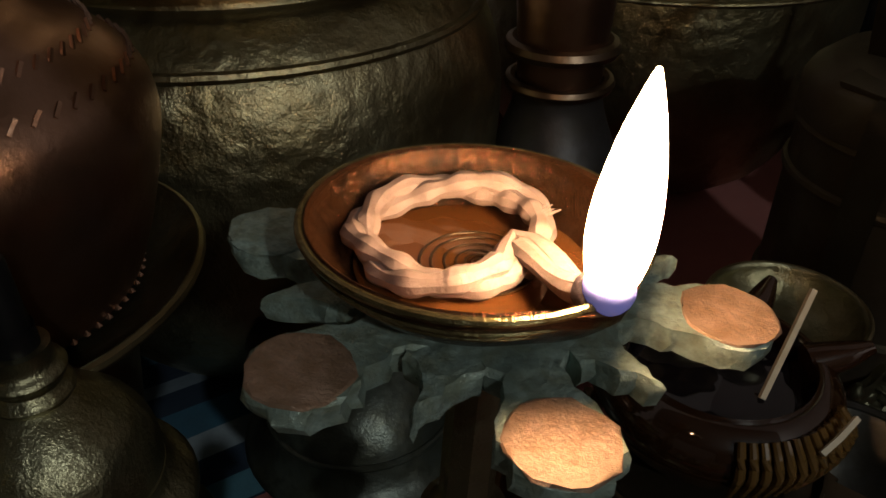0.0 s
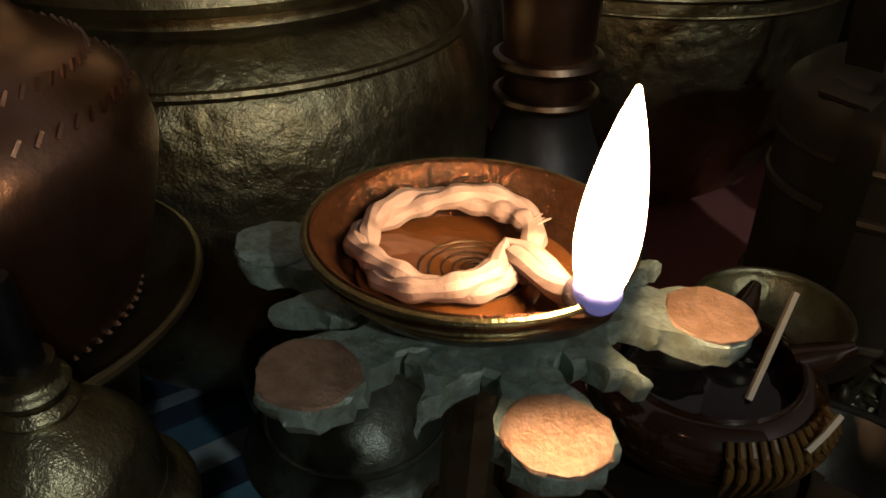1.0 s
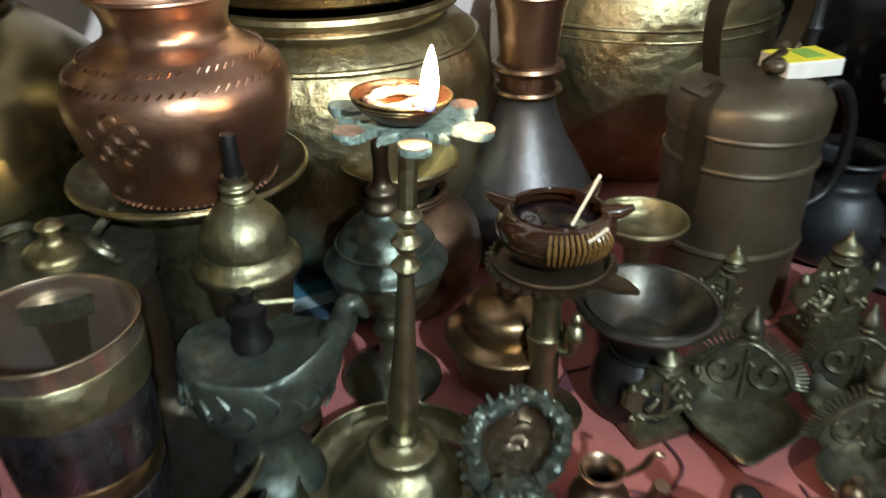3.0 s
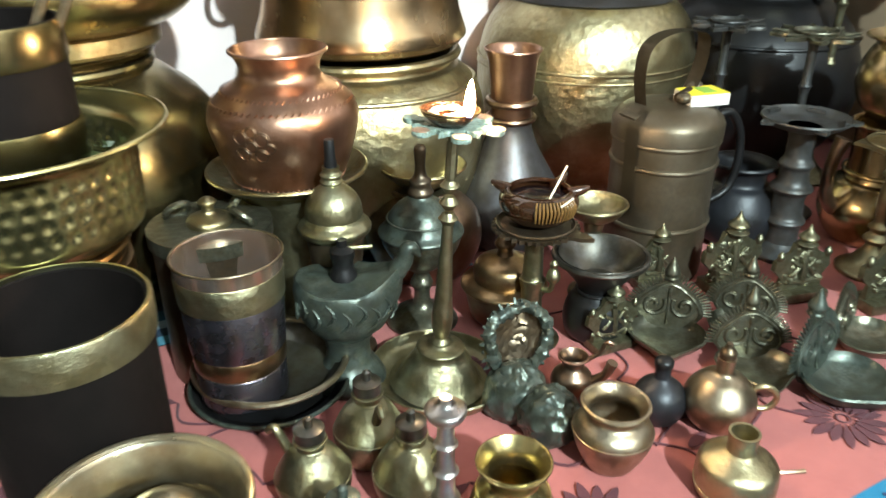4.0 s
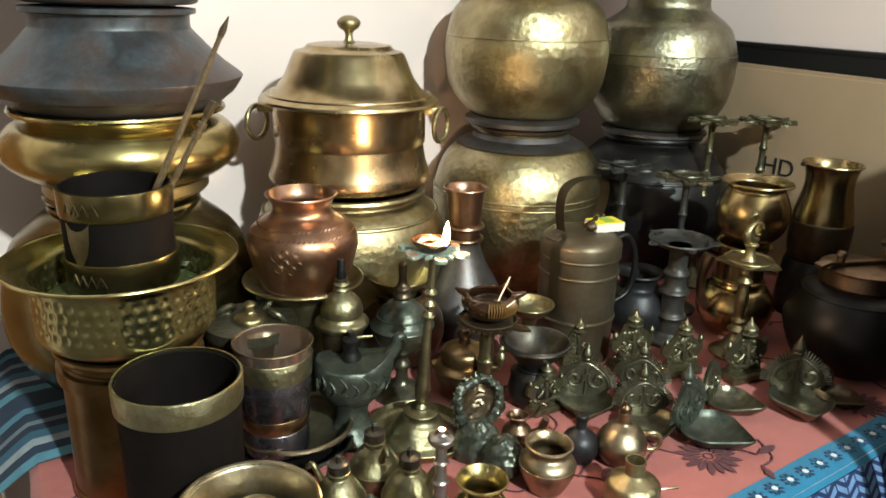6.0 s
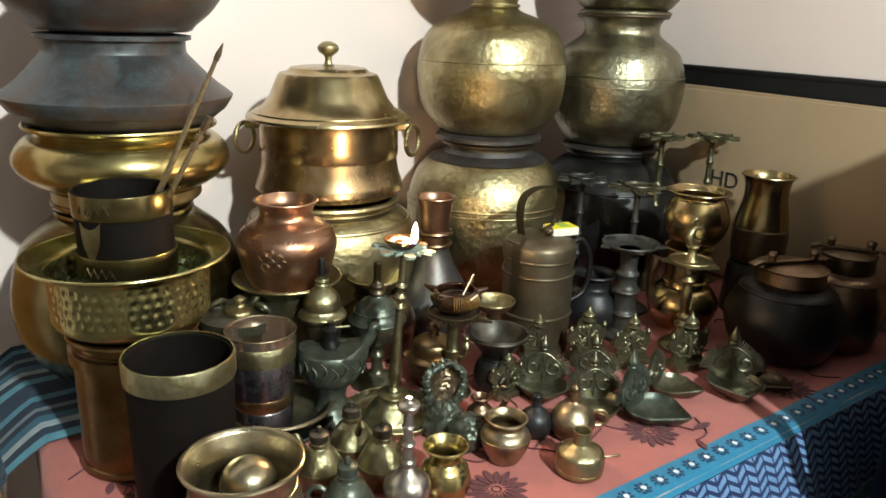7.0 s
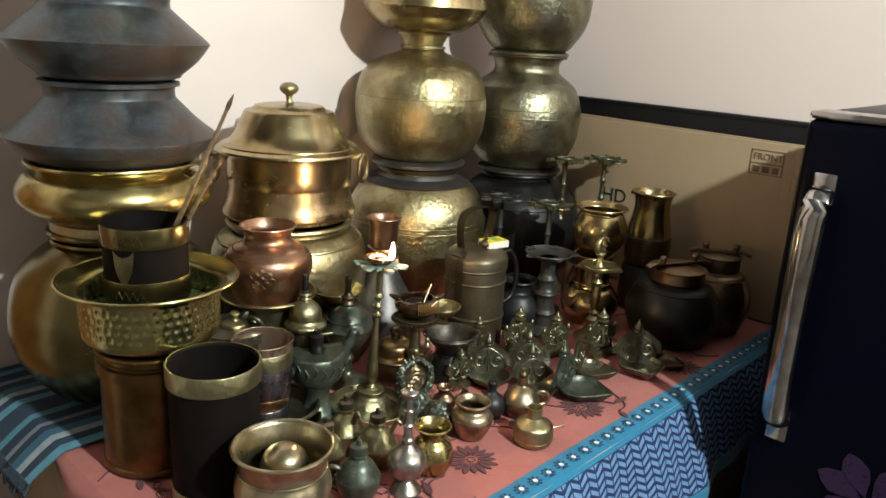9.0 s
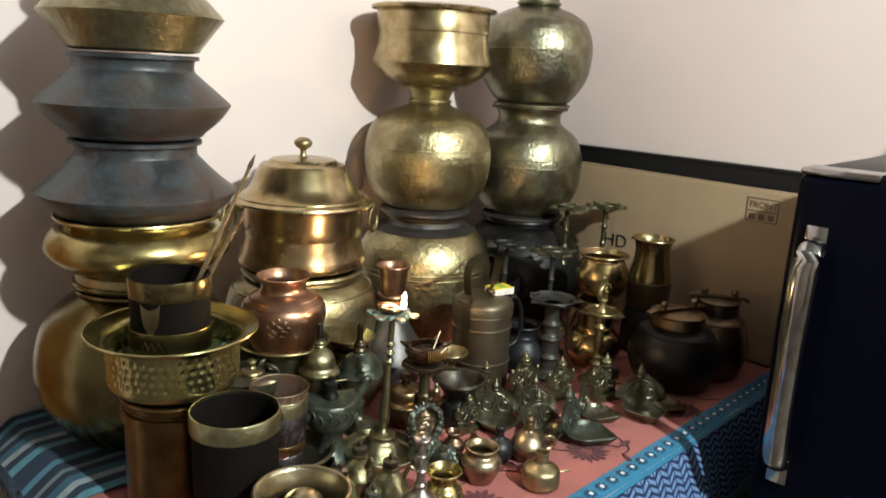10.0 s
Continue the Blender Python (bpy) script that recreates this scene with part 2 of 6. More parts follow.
def fridge_paint():
    m, nt, bs = nodes_of("fridge_lacquer")
    co = nt.nodes.new("ShaderNodeTexCoord").outputs["Object"]
    link(nt, mixc(nt, noise_node(nt, 3, 3, 0.5, co), (0.0014, 0.0017, 0.005), (0.002, 0.0022, 0.007)), bs.inputs["Base Color"])
    bs.inputs["Roughness"].default_value = 0.3
    bs.inputs["Specular IOR Level"].default_value = 0.06
    return m


FRIDGE = fridge_paint()
PETAL_PURPLE = plain("petal_print", (0.028, 0.012, 0.05), (0.016, 0.008, 0.03), 0.3, 20, 0.02)


def cloth(name, a, b, rough=0.9):
    m, nt, bs = nodes_of(name)
    co = nt.nodes.new("ShaderNodeTexCoord").outputs["Object"]
    f = ramp(nt, noise_node(nt, 40, 5, 0.7, co), 0.3, 0.7)
    link(nt, mixc(nt, f, a, b), bs.inputs["Base Color"])
    bs.inputs["Roughness"].default_value = rough
    bs.inputs["Sheen Weight"].default_value = 0.15
    w1 = nt.nodes.new("ShaderNodeTexWave")
    w1.inputs["Scale"].default_value = 260
    w1.inputs["Distortion"].default_value = 1.5
    link(nt, co, w1.inputs["Vector"])
    bumped(nt, bs, w1.outputs["Fac"], 0.3, 0.0005)
    return m


RED_CLOTH = cloth("red_cotton", (0.36, 0.112, 0.098), (0.305, 0.092, 0.081))
MAROON = cloth("maroon_print", (0.085, 0.016, 0.024), (0.06, 0.012, 0.018))
BLUE_BAND = cloth("turquoise_band", (0.019, 0.165, 0.31), (0.014, 0.13, 0.25))
NAVY_PRINT = cloth("navy_print", (0.008, 0.018, 0.075), (0.012, 0.026, 0.09))
WHITE_PRINT = cloth("white_print", (0.62, 0.68, 0.74), (0.54, 0.6, 0.66))
FRINGE = cloth("navy_fringe", (0.018, 0.03, 0.055), (0.03, 0.045, 0.07))


def herringbone():
    """Pale blue slanting bars in columns on navy; the cloth's own plane is x along, z up."""
    m, nt, bs = nodes_of("herringbone_cotton")
    co = nt.nodes.new("ShaderNodeTexCoord").outputs["Object"]
    sp = nt.nodes.new("ShaderNodeSeparateXYZ")
    link(nt, co, sp.inputs[0])

    def mth(op, a, b=0.0):
        n = nt.nodes.new("ShaderNodeMath")
        n.operation = op
        for k, v in ((0, a), (1, b)):
            if isinstance(v, float):
                n.inputs[k].default_value = v
            else:
                link(nt, v, n.inputs[k])
        return n.outputs[0]

    col = mth("MULTIPLY", sp.outputs[0], 1 / 0.022)
    zig = mth("PINGPONG", col, 1.0)
    row = mth("ADD", mth("MULTIPLY", sp.outputs[2], 1 / 0.0135), mth("MULTIPLY", zig, 0.85))
    bar = mth("GREATER_THAN", mth("FRACT", row), 0.45)
    gap = mth("GREATER_THAN", mth("PINGPONG", col, 0.5), 0.07)
    on = mth("MULTIPLY", bar, gap)
    pale = mixc(nt, ramp(nt, noise_node(nt, 60, 3, 0.6, co), 0.3, 0.7), (0.14, 0.235, 0.42), (0.10, 0.18, 0.34))
    link(nt, mixc(nt, on, (0.006, 0.016, 0.07), pale), bs.inputs["Base Color"])
    bs.inputs["Roughness"].default_value = 0.9
    bumped(nt, bs, noise_node(nt, 600, 3, 0.6, co), 0.3, 0.0005)
    return m


HERRING = herringbone()


def stripes():
    """Woven stripes across the cloth's own x."""
    m, nt, bs = nodes_of("striped_cotton")
    co = nt.nodes.new("ShaderNodeTexCoord").outputs["Object"]
    sp = nt.nodes.new("ShaderNodeSeparateXYZ")
    link(nt, co, sp.inputs[0])
    w = nt.nodes.new("ShaderNodeMath")
    w.operation = "MULTIPLY"
    link(nt, sp.outputs[1], w.inputs[0])
    w.inputs[1].default_value = 1 / 0.19
    fr = nt.nodes.new("ShaderNodeMath")
    fr.operation = "FRACT"
    link(nt, w.outputs[0], fr.inputs[0])
    cr = nt.nodes.new("ShaderNodeValToRGB")
    cr.color_ramp.interpolation = "CONSTANT"
    stops = [(0.0, (0.015, 0.03, 0.06)), (0.14, (0.10, 0.25, 0.33)), (0.24, (0.015, 0.03, 0.06)), (0.34, (0.30, 0.36, 0.40)), (0.44, (0.04, 0.12, 0.19)),
             (0.56, (0.012, 0.025, 0.05)), (0.66, (0.16, 0.20, 0.24)), (0.72, (0.012, 0.025, 0.05)), (0.84, (0.08, 0.20, 0.28)), (0.92, (0.015, 0.03, 0.06))]
    el = cr.color_ramp.elements
    while len(el) < len(stops):
        el.new(0.5)
    for e, (p, c) in zip(el, stops):
        e.position, e.color = p, (*c, 1)
    link(nt, fr.outputs[0], cr.inputs[0])
    dirt = ramp(nt, noise_node(nt, 50, 4, 0.7, co), 0.3, 0.7, 0.0, 0.35)
    link(nt, mixc(nt, dirt, cr.outputs[0], (0.03, 0.05, 0.07)), bs.inputs["Base Color"])
    bs.inputs["Roughness"].default_value = 0.9
    bumped(nt, bs, noise_node(nt, 500, 3, 0.6, co), 0.4, 0.0005)
    return m


STRIPES = stripes()


# ---- mesh helpers ----
def part(name, bm, material, parent, label="", place=None):
    """One mesh object under a thing or a part."""
    bmesh.ops.recalc_face_normals(bm, faces=bm.faces)
    me = bpy.data.meshes.new(name)
    bm.to_mesh(me)
    bm.free()
    me.shade_smooth()
    me.set_sharp_from_angle(angle=radians(38))
    me.materials.append(material)
    ob = new(name, me)
    ob.parent = parent
    if place is not None:
        ob.matrix_basis = place
    if label:
        tagged(ob, label)
    return ob


def thing(name, label, category, m, group="", kind=""):
    ob = new(name)
    ob.empty_display_size = 0.02
    ob.matrix_basis = m
    return tagged(ob, label, category, group, kind)


def smooth_line(pts, n=4):
    """Catmull-Rom through the points."""
    if len(pts) < 3:
        return list(pts)
    p = [pts[0], *pts, pts[-1]]
    out = []
    for i in range(1, len(p) - 2):
        a, b, c, d = (Vector(q) for q in p[i - 1:i + 3])
        for k in range(n):
            t = k / n
            out.append(tuple(0.5 * ((2 * b) + (c - a) * t + (2 * a - 5 * b + 4 * c - d) * t * t + (3 * b - a - 3 * c + d) * t ** 3)))
    out.append(tuple(p[-2]))
    return out


def lathe_into(bm, profile, seg=40, cx=0.0, cy=0.0, wob=0.0, dent=None):
    """Turn a profile of (radius, height) round z. wob: unevenness in parts of the radius."""
    rings = []
    ph = random.uniform(0, 6)
    for r, z in profile:
        if r < 1e-5:
            rings.append([bm.verts.new((cx, cy, z))])
            continue
        ring = []
        for k in range(seg):
            a = 2 * math.pi * k / seg
            q = r * (1 + wob * (math.sin(2 * a + ph + z * 9) + 0.6 * math.sin(3 * a - ph * 2 + z * 23)))
            if dent:
                q += dent(a, z)
            ring.append(bm.verts.new((cx + q * math.cos(a), cy + q * math.sin(a), z)))
        rings.append(ring)
    for a, b in zip(rings, rings[1:]):
        if len(a) == 1 and len(b) == 1:
            continue
        for k in range(seg):
            j = (k + 1) % seg
            if len(a) == 1:
                bm.faces.new((a[0], b[k], b[j]))
            elif len(b) == 1:
                bm.faces.new((a[k], a[j], b[0]))
            else:
                bm.faces.new((a[k], a[j], b[j], b[k]))
    return bm


def solid(profile, seg=40, n=4, wob=0.0):
    """Closed turned body; the profile runs from the bottom up."""
    pr = smooth_line(profile, n) if n > 1 else list(profile)
    pr = [(0.0, pr[0][1])] * (pr[0][0] > 1e-5) + pr + [(0.0, pr[-1][1])] * (pr[-1][0] > 1e-5)
    return lathe_into(bmesh.new(), pr, seg, wob=wob)


def vessel(profile, t=0.0025, seg=48, n=4, wob=0.0, dent=None):
    """Open turned vessel with a wall of thickness t; the profile runs from the bottom's edge to the lip."""
    pr = smooth_line(profile, n) if n > 1 else list(profile)
    inner = []
    for i, (r, z) in enumerate(pr):
        a, b = pr[max(i - 1, 0)], pr[min(i + 1, len(pr) - 1)]
        d = Vector((b[0] - a[0], b[1] - a[1]))
        d = d.normalized() if d.length > 1e-9 else Vector((0, 1))
        inner.append((max(r - d.y * t, 0.001), z + d.x * t if i else z + t))
    top = ((pr[-1][0] + inner[-1][0]) / 2, max(pr[-1][1], inner[-1][1]) + t * 0.4)
    full = [(0.0, pr[0][1])] + pr + [top] + inner[::-1] + [(0.0, inner[0][1])]
    return lathe_into(bmesh.new(), full, seg, wob=wob, dent=dent)


def hoop(profile, t=0.0015, seg=48):
    """A band open at top and bottom: the profile outside, t thick."""
    loop = list(profile) + [(r - t, z) for r, z in reversed(profile)] + [profile[0]]
    return lathe_into(bmesh.new(), loop, seg)


def ring_bm(r, z, t, seg=48, h=None):
    """A bead round z: radius r, thickness t, height h."""
    h = h or t
    pts = [(r + t * math.cos(a), z + h * math.sin(a)) for a in [2 * math.pi * k / 8 for k in range(9)]]
    return lathe_into(bmesh.new(), pts, seg)


def tube_into(bm, pts, radii, seg=10, cap=True):
    """A round bar along points."""
    pts = [Vector(p) for p in pts]
    if not isinstance(radii, (list, tuple)):
        radii = [radii] * len(pts)
    rings, up = [], Vector((0.13, 0.31, 0.94))
    for i, p in enumerate(pts):
        d = (pts[min(i + 1, len(pts) - 1)] - pts[max(i - 1, 0)]).normalized()
        if abs(d.dot(up)) > 0.96:
            up = Vector((1, 0.2, 0.05)).normalized()
        x = d.cross(up).normalized()
        y = d.cross(x)
        rings.append([bm.verts.new(p + (x * math.cos(2 * math.pi * k / seg) + y * math.sin(2 * math.pi * k / seg)) * radii[i]) for k in range(seg)])
    for a, b in zip(rings, rings[1:]):
        for k in range(seg):
            bm.faces.new((a[k], a[(k + 1) % seg], b[(k + 1) % seg], b[k]))
    if cap:
        bm.faces.new(rings[0])
        bm.faces.new(rings[-1])
    return bm


def tube(pts, radii, seg=10, n=4):
    if n > 1:
        p = smooth_line([tuple(q) for q in pts], n)
        if isinstance(radii, (list, tuple)):
            rr = smooth_line([(r, 0.0) for r in radii], n)
            radii = [max(q[0], 0.0002) for q in rr]
        pts = p
    return tube_into(bmesh.new(), pts, radii, seg)


def torus(R, r, m=None, seg=28, sec=8, arc=1.0):
    pts = [(R * math.cos(2 * math.pi * arc * k / seg), 0, R * math.sin(2 * math.pi * arc * k / seg)) for k in range(seg + 1)]
    bm = tube_into(bmesh.new(), pts, r, sec)
    if m is not None:
        bmesh.ops.transform(bm, matrix=m, verts=bm.verts)
    return bm


def box(sx, sy, sz, bevel=0.002, m=None, segs=2):
    """A box standing on z = 0, bevelled."""
    bm = bmesh.new()
    bmesh.ops.create_cube(bm, size=1)
    bmesh.ops.scale(bm, vec=(sx, sy, sz), verts=bm.verts)
    bmesh.ops.translate(bm, vec=(0, 0, sz / 2), verts=bm.verts)
    if bevel:
        bmesh.ops.bevel(bm, geom=bm.edges[:], offset=bevel, segments=segs, affect="EDGES", profile=0.6)
    if m is not None:
        bmesh.ops.transform(bm, matrix=m, verts=bm.verts)
    return bm


def slab(outline, h, m=None, bevel=0.0):
    """A flat outline (x, y) with thickness h upwards from z = 0."""
    bm = bmesh.new()
    lo = [bm.verts.new((x, y, 0)) for x, y in outline]
    hi = [bm.verts.new((x, y, h)) for x, y in outline]
    bm.faces.new(lo)
    top = bm.faces.new(hi)
    for k in range(len(lo)):
        j = (k + 1) % len(lo)
        bm.faces.new((lo[k], lo[j], hi[j], hi[k]))
    if bevel:
        bmesh.ops.bevel(bm, geom=list(top.edges), offset=bevel, segments=1, affect="EDGES")
    if m is not None:
        bmesh.ops.transform(bm, matrix=m, verts=bm.verts)
    return bm


def merged(*bms):
    out = bmesh.new()
    for b in bms:
        me = bpy.data.meshes.new("tmp")
        b.to_mesh(me)
        b.free()
        out.from_mesh(me)
        bpy.data.meshes.remove(me)
    return out


def moved(bm, m):
    bmesh.ops.transform(bm, matrix=m, verts=bm.verts)
    return bm


def lumpy(bm, amt, seed=1):
    rnd = random.Random(seed)
    for v in bm.verts:
        v.co += Vector((rnd.uniform(-amt, amt), rnd.uniform(-amt, amt), rnd.uniform(-amt, amt) * 0.6))
    return bm


def structure(name, bm, material, label, m=None, category="structure"):
    bmesh.ops.recalc_face_normals(bm, faces=bm.faces)
    me = bpy.data.meshes.new(name)
    bm.to_mesh(me)
    bm.free()
    me.materials.append(material)
    ob = new(name, me)
    if m is not None:
        ob.matrix_basis = m
    return tagged(ob, label, category, kind="structure")


# ---- room ----
# ceiling, left and front are unseen, set far off to limit bounced light
U0, U1, V0, V1 = -3.6, 1.09, -4.2, 0.56
H = CEIL_Z - FLOOR_Z
structure("floor", box(U1 - U0 + 0.4, V1 - V0 + 0.4, 0.1, 0, pose((U0 + U1) / 2, (V0 + V1) / 2, FLOOR_Z - 0.1)), FLOOR_TILE, "dark brown stone floor of the room", room(0, 0), "floor")
structure("ceiling", box(U1 - U0 + 0.4, V1 - V0 + 0.4, 0.1, 0, pose((U0 + U1) / 2, (V0 + V1) / 2, CEIL_Z)), CEIL_LOW_BOUNCE, "unseen ceiling of the room, grey kept dark to cut bounced light", room(0, 0), "ceiling")
structure("wall_back", box(U1 - U0 + 0.4, 0.12, H, 0, pose((U0 + U1) / 2, V1 + 0.06, FLOOR_Z)), WALL_PAINT, "pale pink painted wall behind the vessels", room(0, 0), "wall")
structure("wall_right", box(0.12, V1 - V0, H, 0, pose(U1 + 0.06, (V0 + V1) / 2, FLOOR_Z)), WALL_PAINT, "pale pink painted wall behind the carton", room(0, 0), "wall")
structure("wall_left", box(0.12, V1 - V0, H, 0, pose(U0 - 0.06, (V0 + V1) / 2, FLOOR_Z)), SIDE_LOW_BOUNCE, "unseen side wall, beige darkened to cut bounced light", room(0, 0), "wall")
structure("wall_front", box(U1 - U0 + 0.4, 0.12, H, 0, pose((U0 + U1) / 2, V0 - 0.06, FLOOR_Z)), FRONT_LOW_BOUNCE, "unseen wall behind the viewer, dark brown to cut bounced light", room(0, 0), "wall")


def wall_cupboard():
    t = thing("wall_cupboard", "brown varnished wooden cupboard door in the wall", "cupboard", room(-0.787, V1, FLOOR_Z + 0.05))
    w, h = 0.58, 1.14
    for s, x in ((0, -w / 2 + 0.02), (1, w / 2 - 0.02)):
        part("stile", box(0.04, 0.05, h, 0.004, pose(x, -0.022, 0)), WOOD, t)
    part("head", box(w, 0.056, 0.04, 0.004, pose(0, -0.022, h)), WOOD, t)
    d = part("door_leaf", box(w - 0.085, 0.025, h - 0.01, 0.004, pose(0, -0.02, 0.005)), WOOD, t)
    for z in (0.3, 0.85):
        part("hinge", box(0.012, 0.012, 0.07, 0.003, pose(w / 2 - 0.045, -0.036, z)), STEEL_WARM, d, "small steel hinge")


wall_cupboard()


# ---- table and cloths ----
def table():
    t = thing("chest", "beige laminated chest that carries the cloths", "chest", room(0.285, 0.09, FLOOR_Z))
    w, d, h = 1.45, 0.90, -FLOOR_Z - 0.006
    part("carcass", box(w, d, h - 0.02, 0.006), CHEST, t)
    part("top_board", box(w + 0.02, d + 0.01, 0.02, 0.004, pose(0, 0, h - 0.02)), CHEST, t)
    for x in (-0.66, 0.0, 0.66):
        part("edge_strip", box(0.03, 0.008, h - 0.05, 0.002, pose(x, -d / 2 - 0.003, 0.01)), CHEST, t)


table()

TU0, TV0, TU1, TV1 = -0.455, -0.325, 1.02, 0.545


def wavy(u, v):
    return 0.0012 * math.sin(u * 31 + 2 * math.sin(v * 13)) * math.cos(v * 27 + u * 5) - 0.0012


def grid_sheet(nu, nv, fn):
    bm = bmesh.new()
    g = [[bm.verts.new(fn(i / nu, j / nv)) for j in range(nv + 1)] for i in range(nu + 1)]
    for i in range(nu):
        for j in range(nv):
            bm.faces.new((g[i][j], g[i + 1][j], g[i + 1][j + 1], g[i][j + 1]))
    return bm


def petal(cx, cy, a, r0, r1, w, z):
    """A pointed petal of a printed flower."""
    out = []
    for s, o in ((0, 0), (0.35, 0.75), (0.6, 1), (0.85, 0.6), (1, 0), (0.85, -0.6), (0.6, -1), (0.35, -0.75)):
        r = r0 + (r1 - r0) * s
        out.append((cx + math.cos(a) * r - math.sin(a) * w * o, cy + math.sin(a) * r + math.cos(a) * w * o))
    return slab(out, 0.0006, pose(0, 0, z))


def tablecloth():
    t = thing("tablecloth", "red cotton tablecloth printed with maroon flowers and turquoise border", "tablecloth", room(0, 0, 0))

    def top(a, b):
        u, v = TU0 + a * (TU1 - TU0), TV0 + b * (TV1 - TV0)
        return (u, v, wavy(u, v))
    part("red_field", grid_sheet(90, 60, top), RED_CLOTH, t, "red printed cotton field")

    def left(a, b):
        u = TU0 - 0.014 * math.sin(min(b * 4, 1) * math.pi / 2) - 0.012 * b * math.sin(a * 17)
        v = TV0 + a * 0.52
        return (u, v, wavy(TU0, v) - b * (0.05 + 0.012 * math.sin(a * 9)))
    part("side_drop", grid_sheet(40, 8, left), RED_CLOTH, t)

    def band(a, b):
        u = TU0 + a * (TU1 - TU0)
        v = TV0 - 0.046 * b
        return (u, v, wavy(u, v) * (1 - b) - 0.012 * b ** 3 + 0.0006)
    part("border_band", grid_sheet(120, 6, band), BLUE_BAND, t, "turquoise border with small white flowers")

    def skirt(a, b):
        u = TU0 + a * (TU1 - TU0)
        k = math.sin(u * 19 + 1.2 * math.sin(u * 7)) + 0.5 * math.sin(u * 41 + 1)
        v = TV0 - 0.047 - 0.05 * b ** 0.8 - 0.012 * b * k
        return (u, v, -0.0118 - b * (0.145 + 0.012 * math.sin(u * 5 + 1)))
    part("skirt", grid_sheet(160, 14, skirt), HERRING, t, "navy and pale blue herringbone skirt")

    def hem(a, b):
        u = TU0 + a * (TU1 - TU0)
        k = math.sin(u * 19 + 1.2 * math.sin(u * 7)) + 0.5 * math.sin(u * 41 + 1)
        return (u, TV0 - 0.0985 - 0.012 * k - 0.002 * b, -0.0118 - (0.145 + 0.012 * math.sin(u * 5 + 1)) - 0.03 * b)
    part("hem_band", grid_sheet(160, 3, hem), BLUE_BAND, t)
    # white flowers of the border
    n = 44
    for k in range(n):
        u = TU0 + 0.02 + k * (TU1 - TU0 - 0.04) / (n - 1)
        v = TV0 - 0.022
        core = slab([(u + 0.0042 * math.cos(a), v + 0.0042 * math.sin(a)) for a in [math.pi * i / 4 for i in range(8)]], 0.0006, pose(0, 0, 0.0014))
        f = part("border_flower", core, WHITE_PRINT, t)
        leaves = [petal(u, v, math.pi * i / 4 + 0.3, 0.006, 0.0125, 0.002, 0.0009) for i in range(8)]
        part("leaf_wreath", merged(*leaves), NAVY_PRINT, f)

    def flower(u, v, r, turn):
        n = 16
        ps = []
        for i in range(n):
            ps.append(petal(u, v, turn + 2 * math.pi * i / n, r * 0.22, r * (1.0 if i % 2 else 0.9), r * 0.115, 0.0008))
        ps.append(moved(ring_bm(r * 0.14, 0, r * 0.025, 20, 0.0005), pose(u, v, 0.0009)))
        part("printed_flower", merged(*ps), MAROON, t)

    def vine(pts):
        b = smooth_line([(x, y, 0.0006) for x, y in pts], 6)
        part("printed_vine", tube_into(bmesh.new(), b, 0.0012, 6), MAROON, t)

    def leaf(u, v, a, s):
        part("printed_leaf", petal(u, v, a, 0, s, s * 0.17, 0.0011), MAROON, t)

    def to_uv(x, y):
        return x * CU + y * SU, -x * SU + y * CU
    flowers = []
    for x, y, r, a in ((0.14, -0.199, 0.044, 0.1), (0.382, -0.05, 0.044, 0.4), (-0.30, -0.31, 0.044, 0.2), (0.66, 0.10, 0.044, 0.3), (0.05, 0.02, 0.044, 0.0), (-0.05, -0.375, 0.036, 0.2)):
        flowers.append(to_uv(x, y))
        flower(*to_uv(x, y), r, a)
    rnd = random.Random(5)
    for i in range(110):
        u = TU0 + 0.03 + rnd.random() * (0.35 if i > 45 else 1.25)
        v = TV0 + 0.014 + rnd.random() * (0.42 if i % 2 else 0.16)
        a = rnd.uniform(0, 6.28)
        if any(math.hypot(u - fu, v - fv) < 0.062 for fu, fv in flowers):
            continue
        leaf(u, v, a, rnd.uniform(0.022, 0.042))
        vine([(u, v), (u + 0.03 * math.cos(a + 2.2), v + 0.03 * math.sin(a + 2.2)), (u + 0.07 * math.cos(a + 2.8), v + 0.06 * math.sin(a + 2.8))])


tablecloth()


def striped_cloth():
    t = thing("striped_cloth", "blue and grey striped cotton cloth with dark fringe", "cloth", room(-0.47, 0.34, 0.0))

    def f(a, b):
        x = -0.038 + 0.65 * a
        y = -0.165 + 0.36 * b
        over = max(0.0, 0.015 - x)
        z = 0.004 + 0.002 * math.sin(y * 40 + x * 10) - 0.55 * over - 2.2 * over * over + (0.010 * math.sin(y * 22) * over / 0.1)
        return (x, y, z)
    part("weave", grid_sheet(48, 50, f), STRIPES, t)
    rnd = random.Random(3)
    fr = bmesh.new()
    for k in range(90):
        b = k / 89
        x, y, z = f(0, b)
        tube_into(fr, [(x, y, z), (x - 0.008, y + rnd.uniform(-.003, .003), z - 0.012), (x - 0.010 + rnd.uniform(-.004, .004), y + rnd.uniform(-.006, .006), z - 0.030)], [0.0016, 0.0018, 0.0007], 5)
    part("fringe", fr, FRINGE, t, "dark knotted fringe")


striped_cloth()


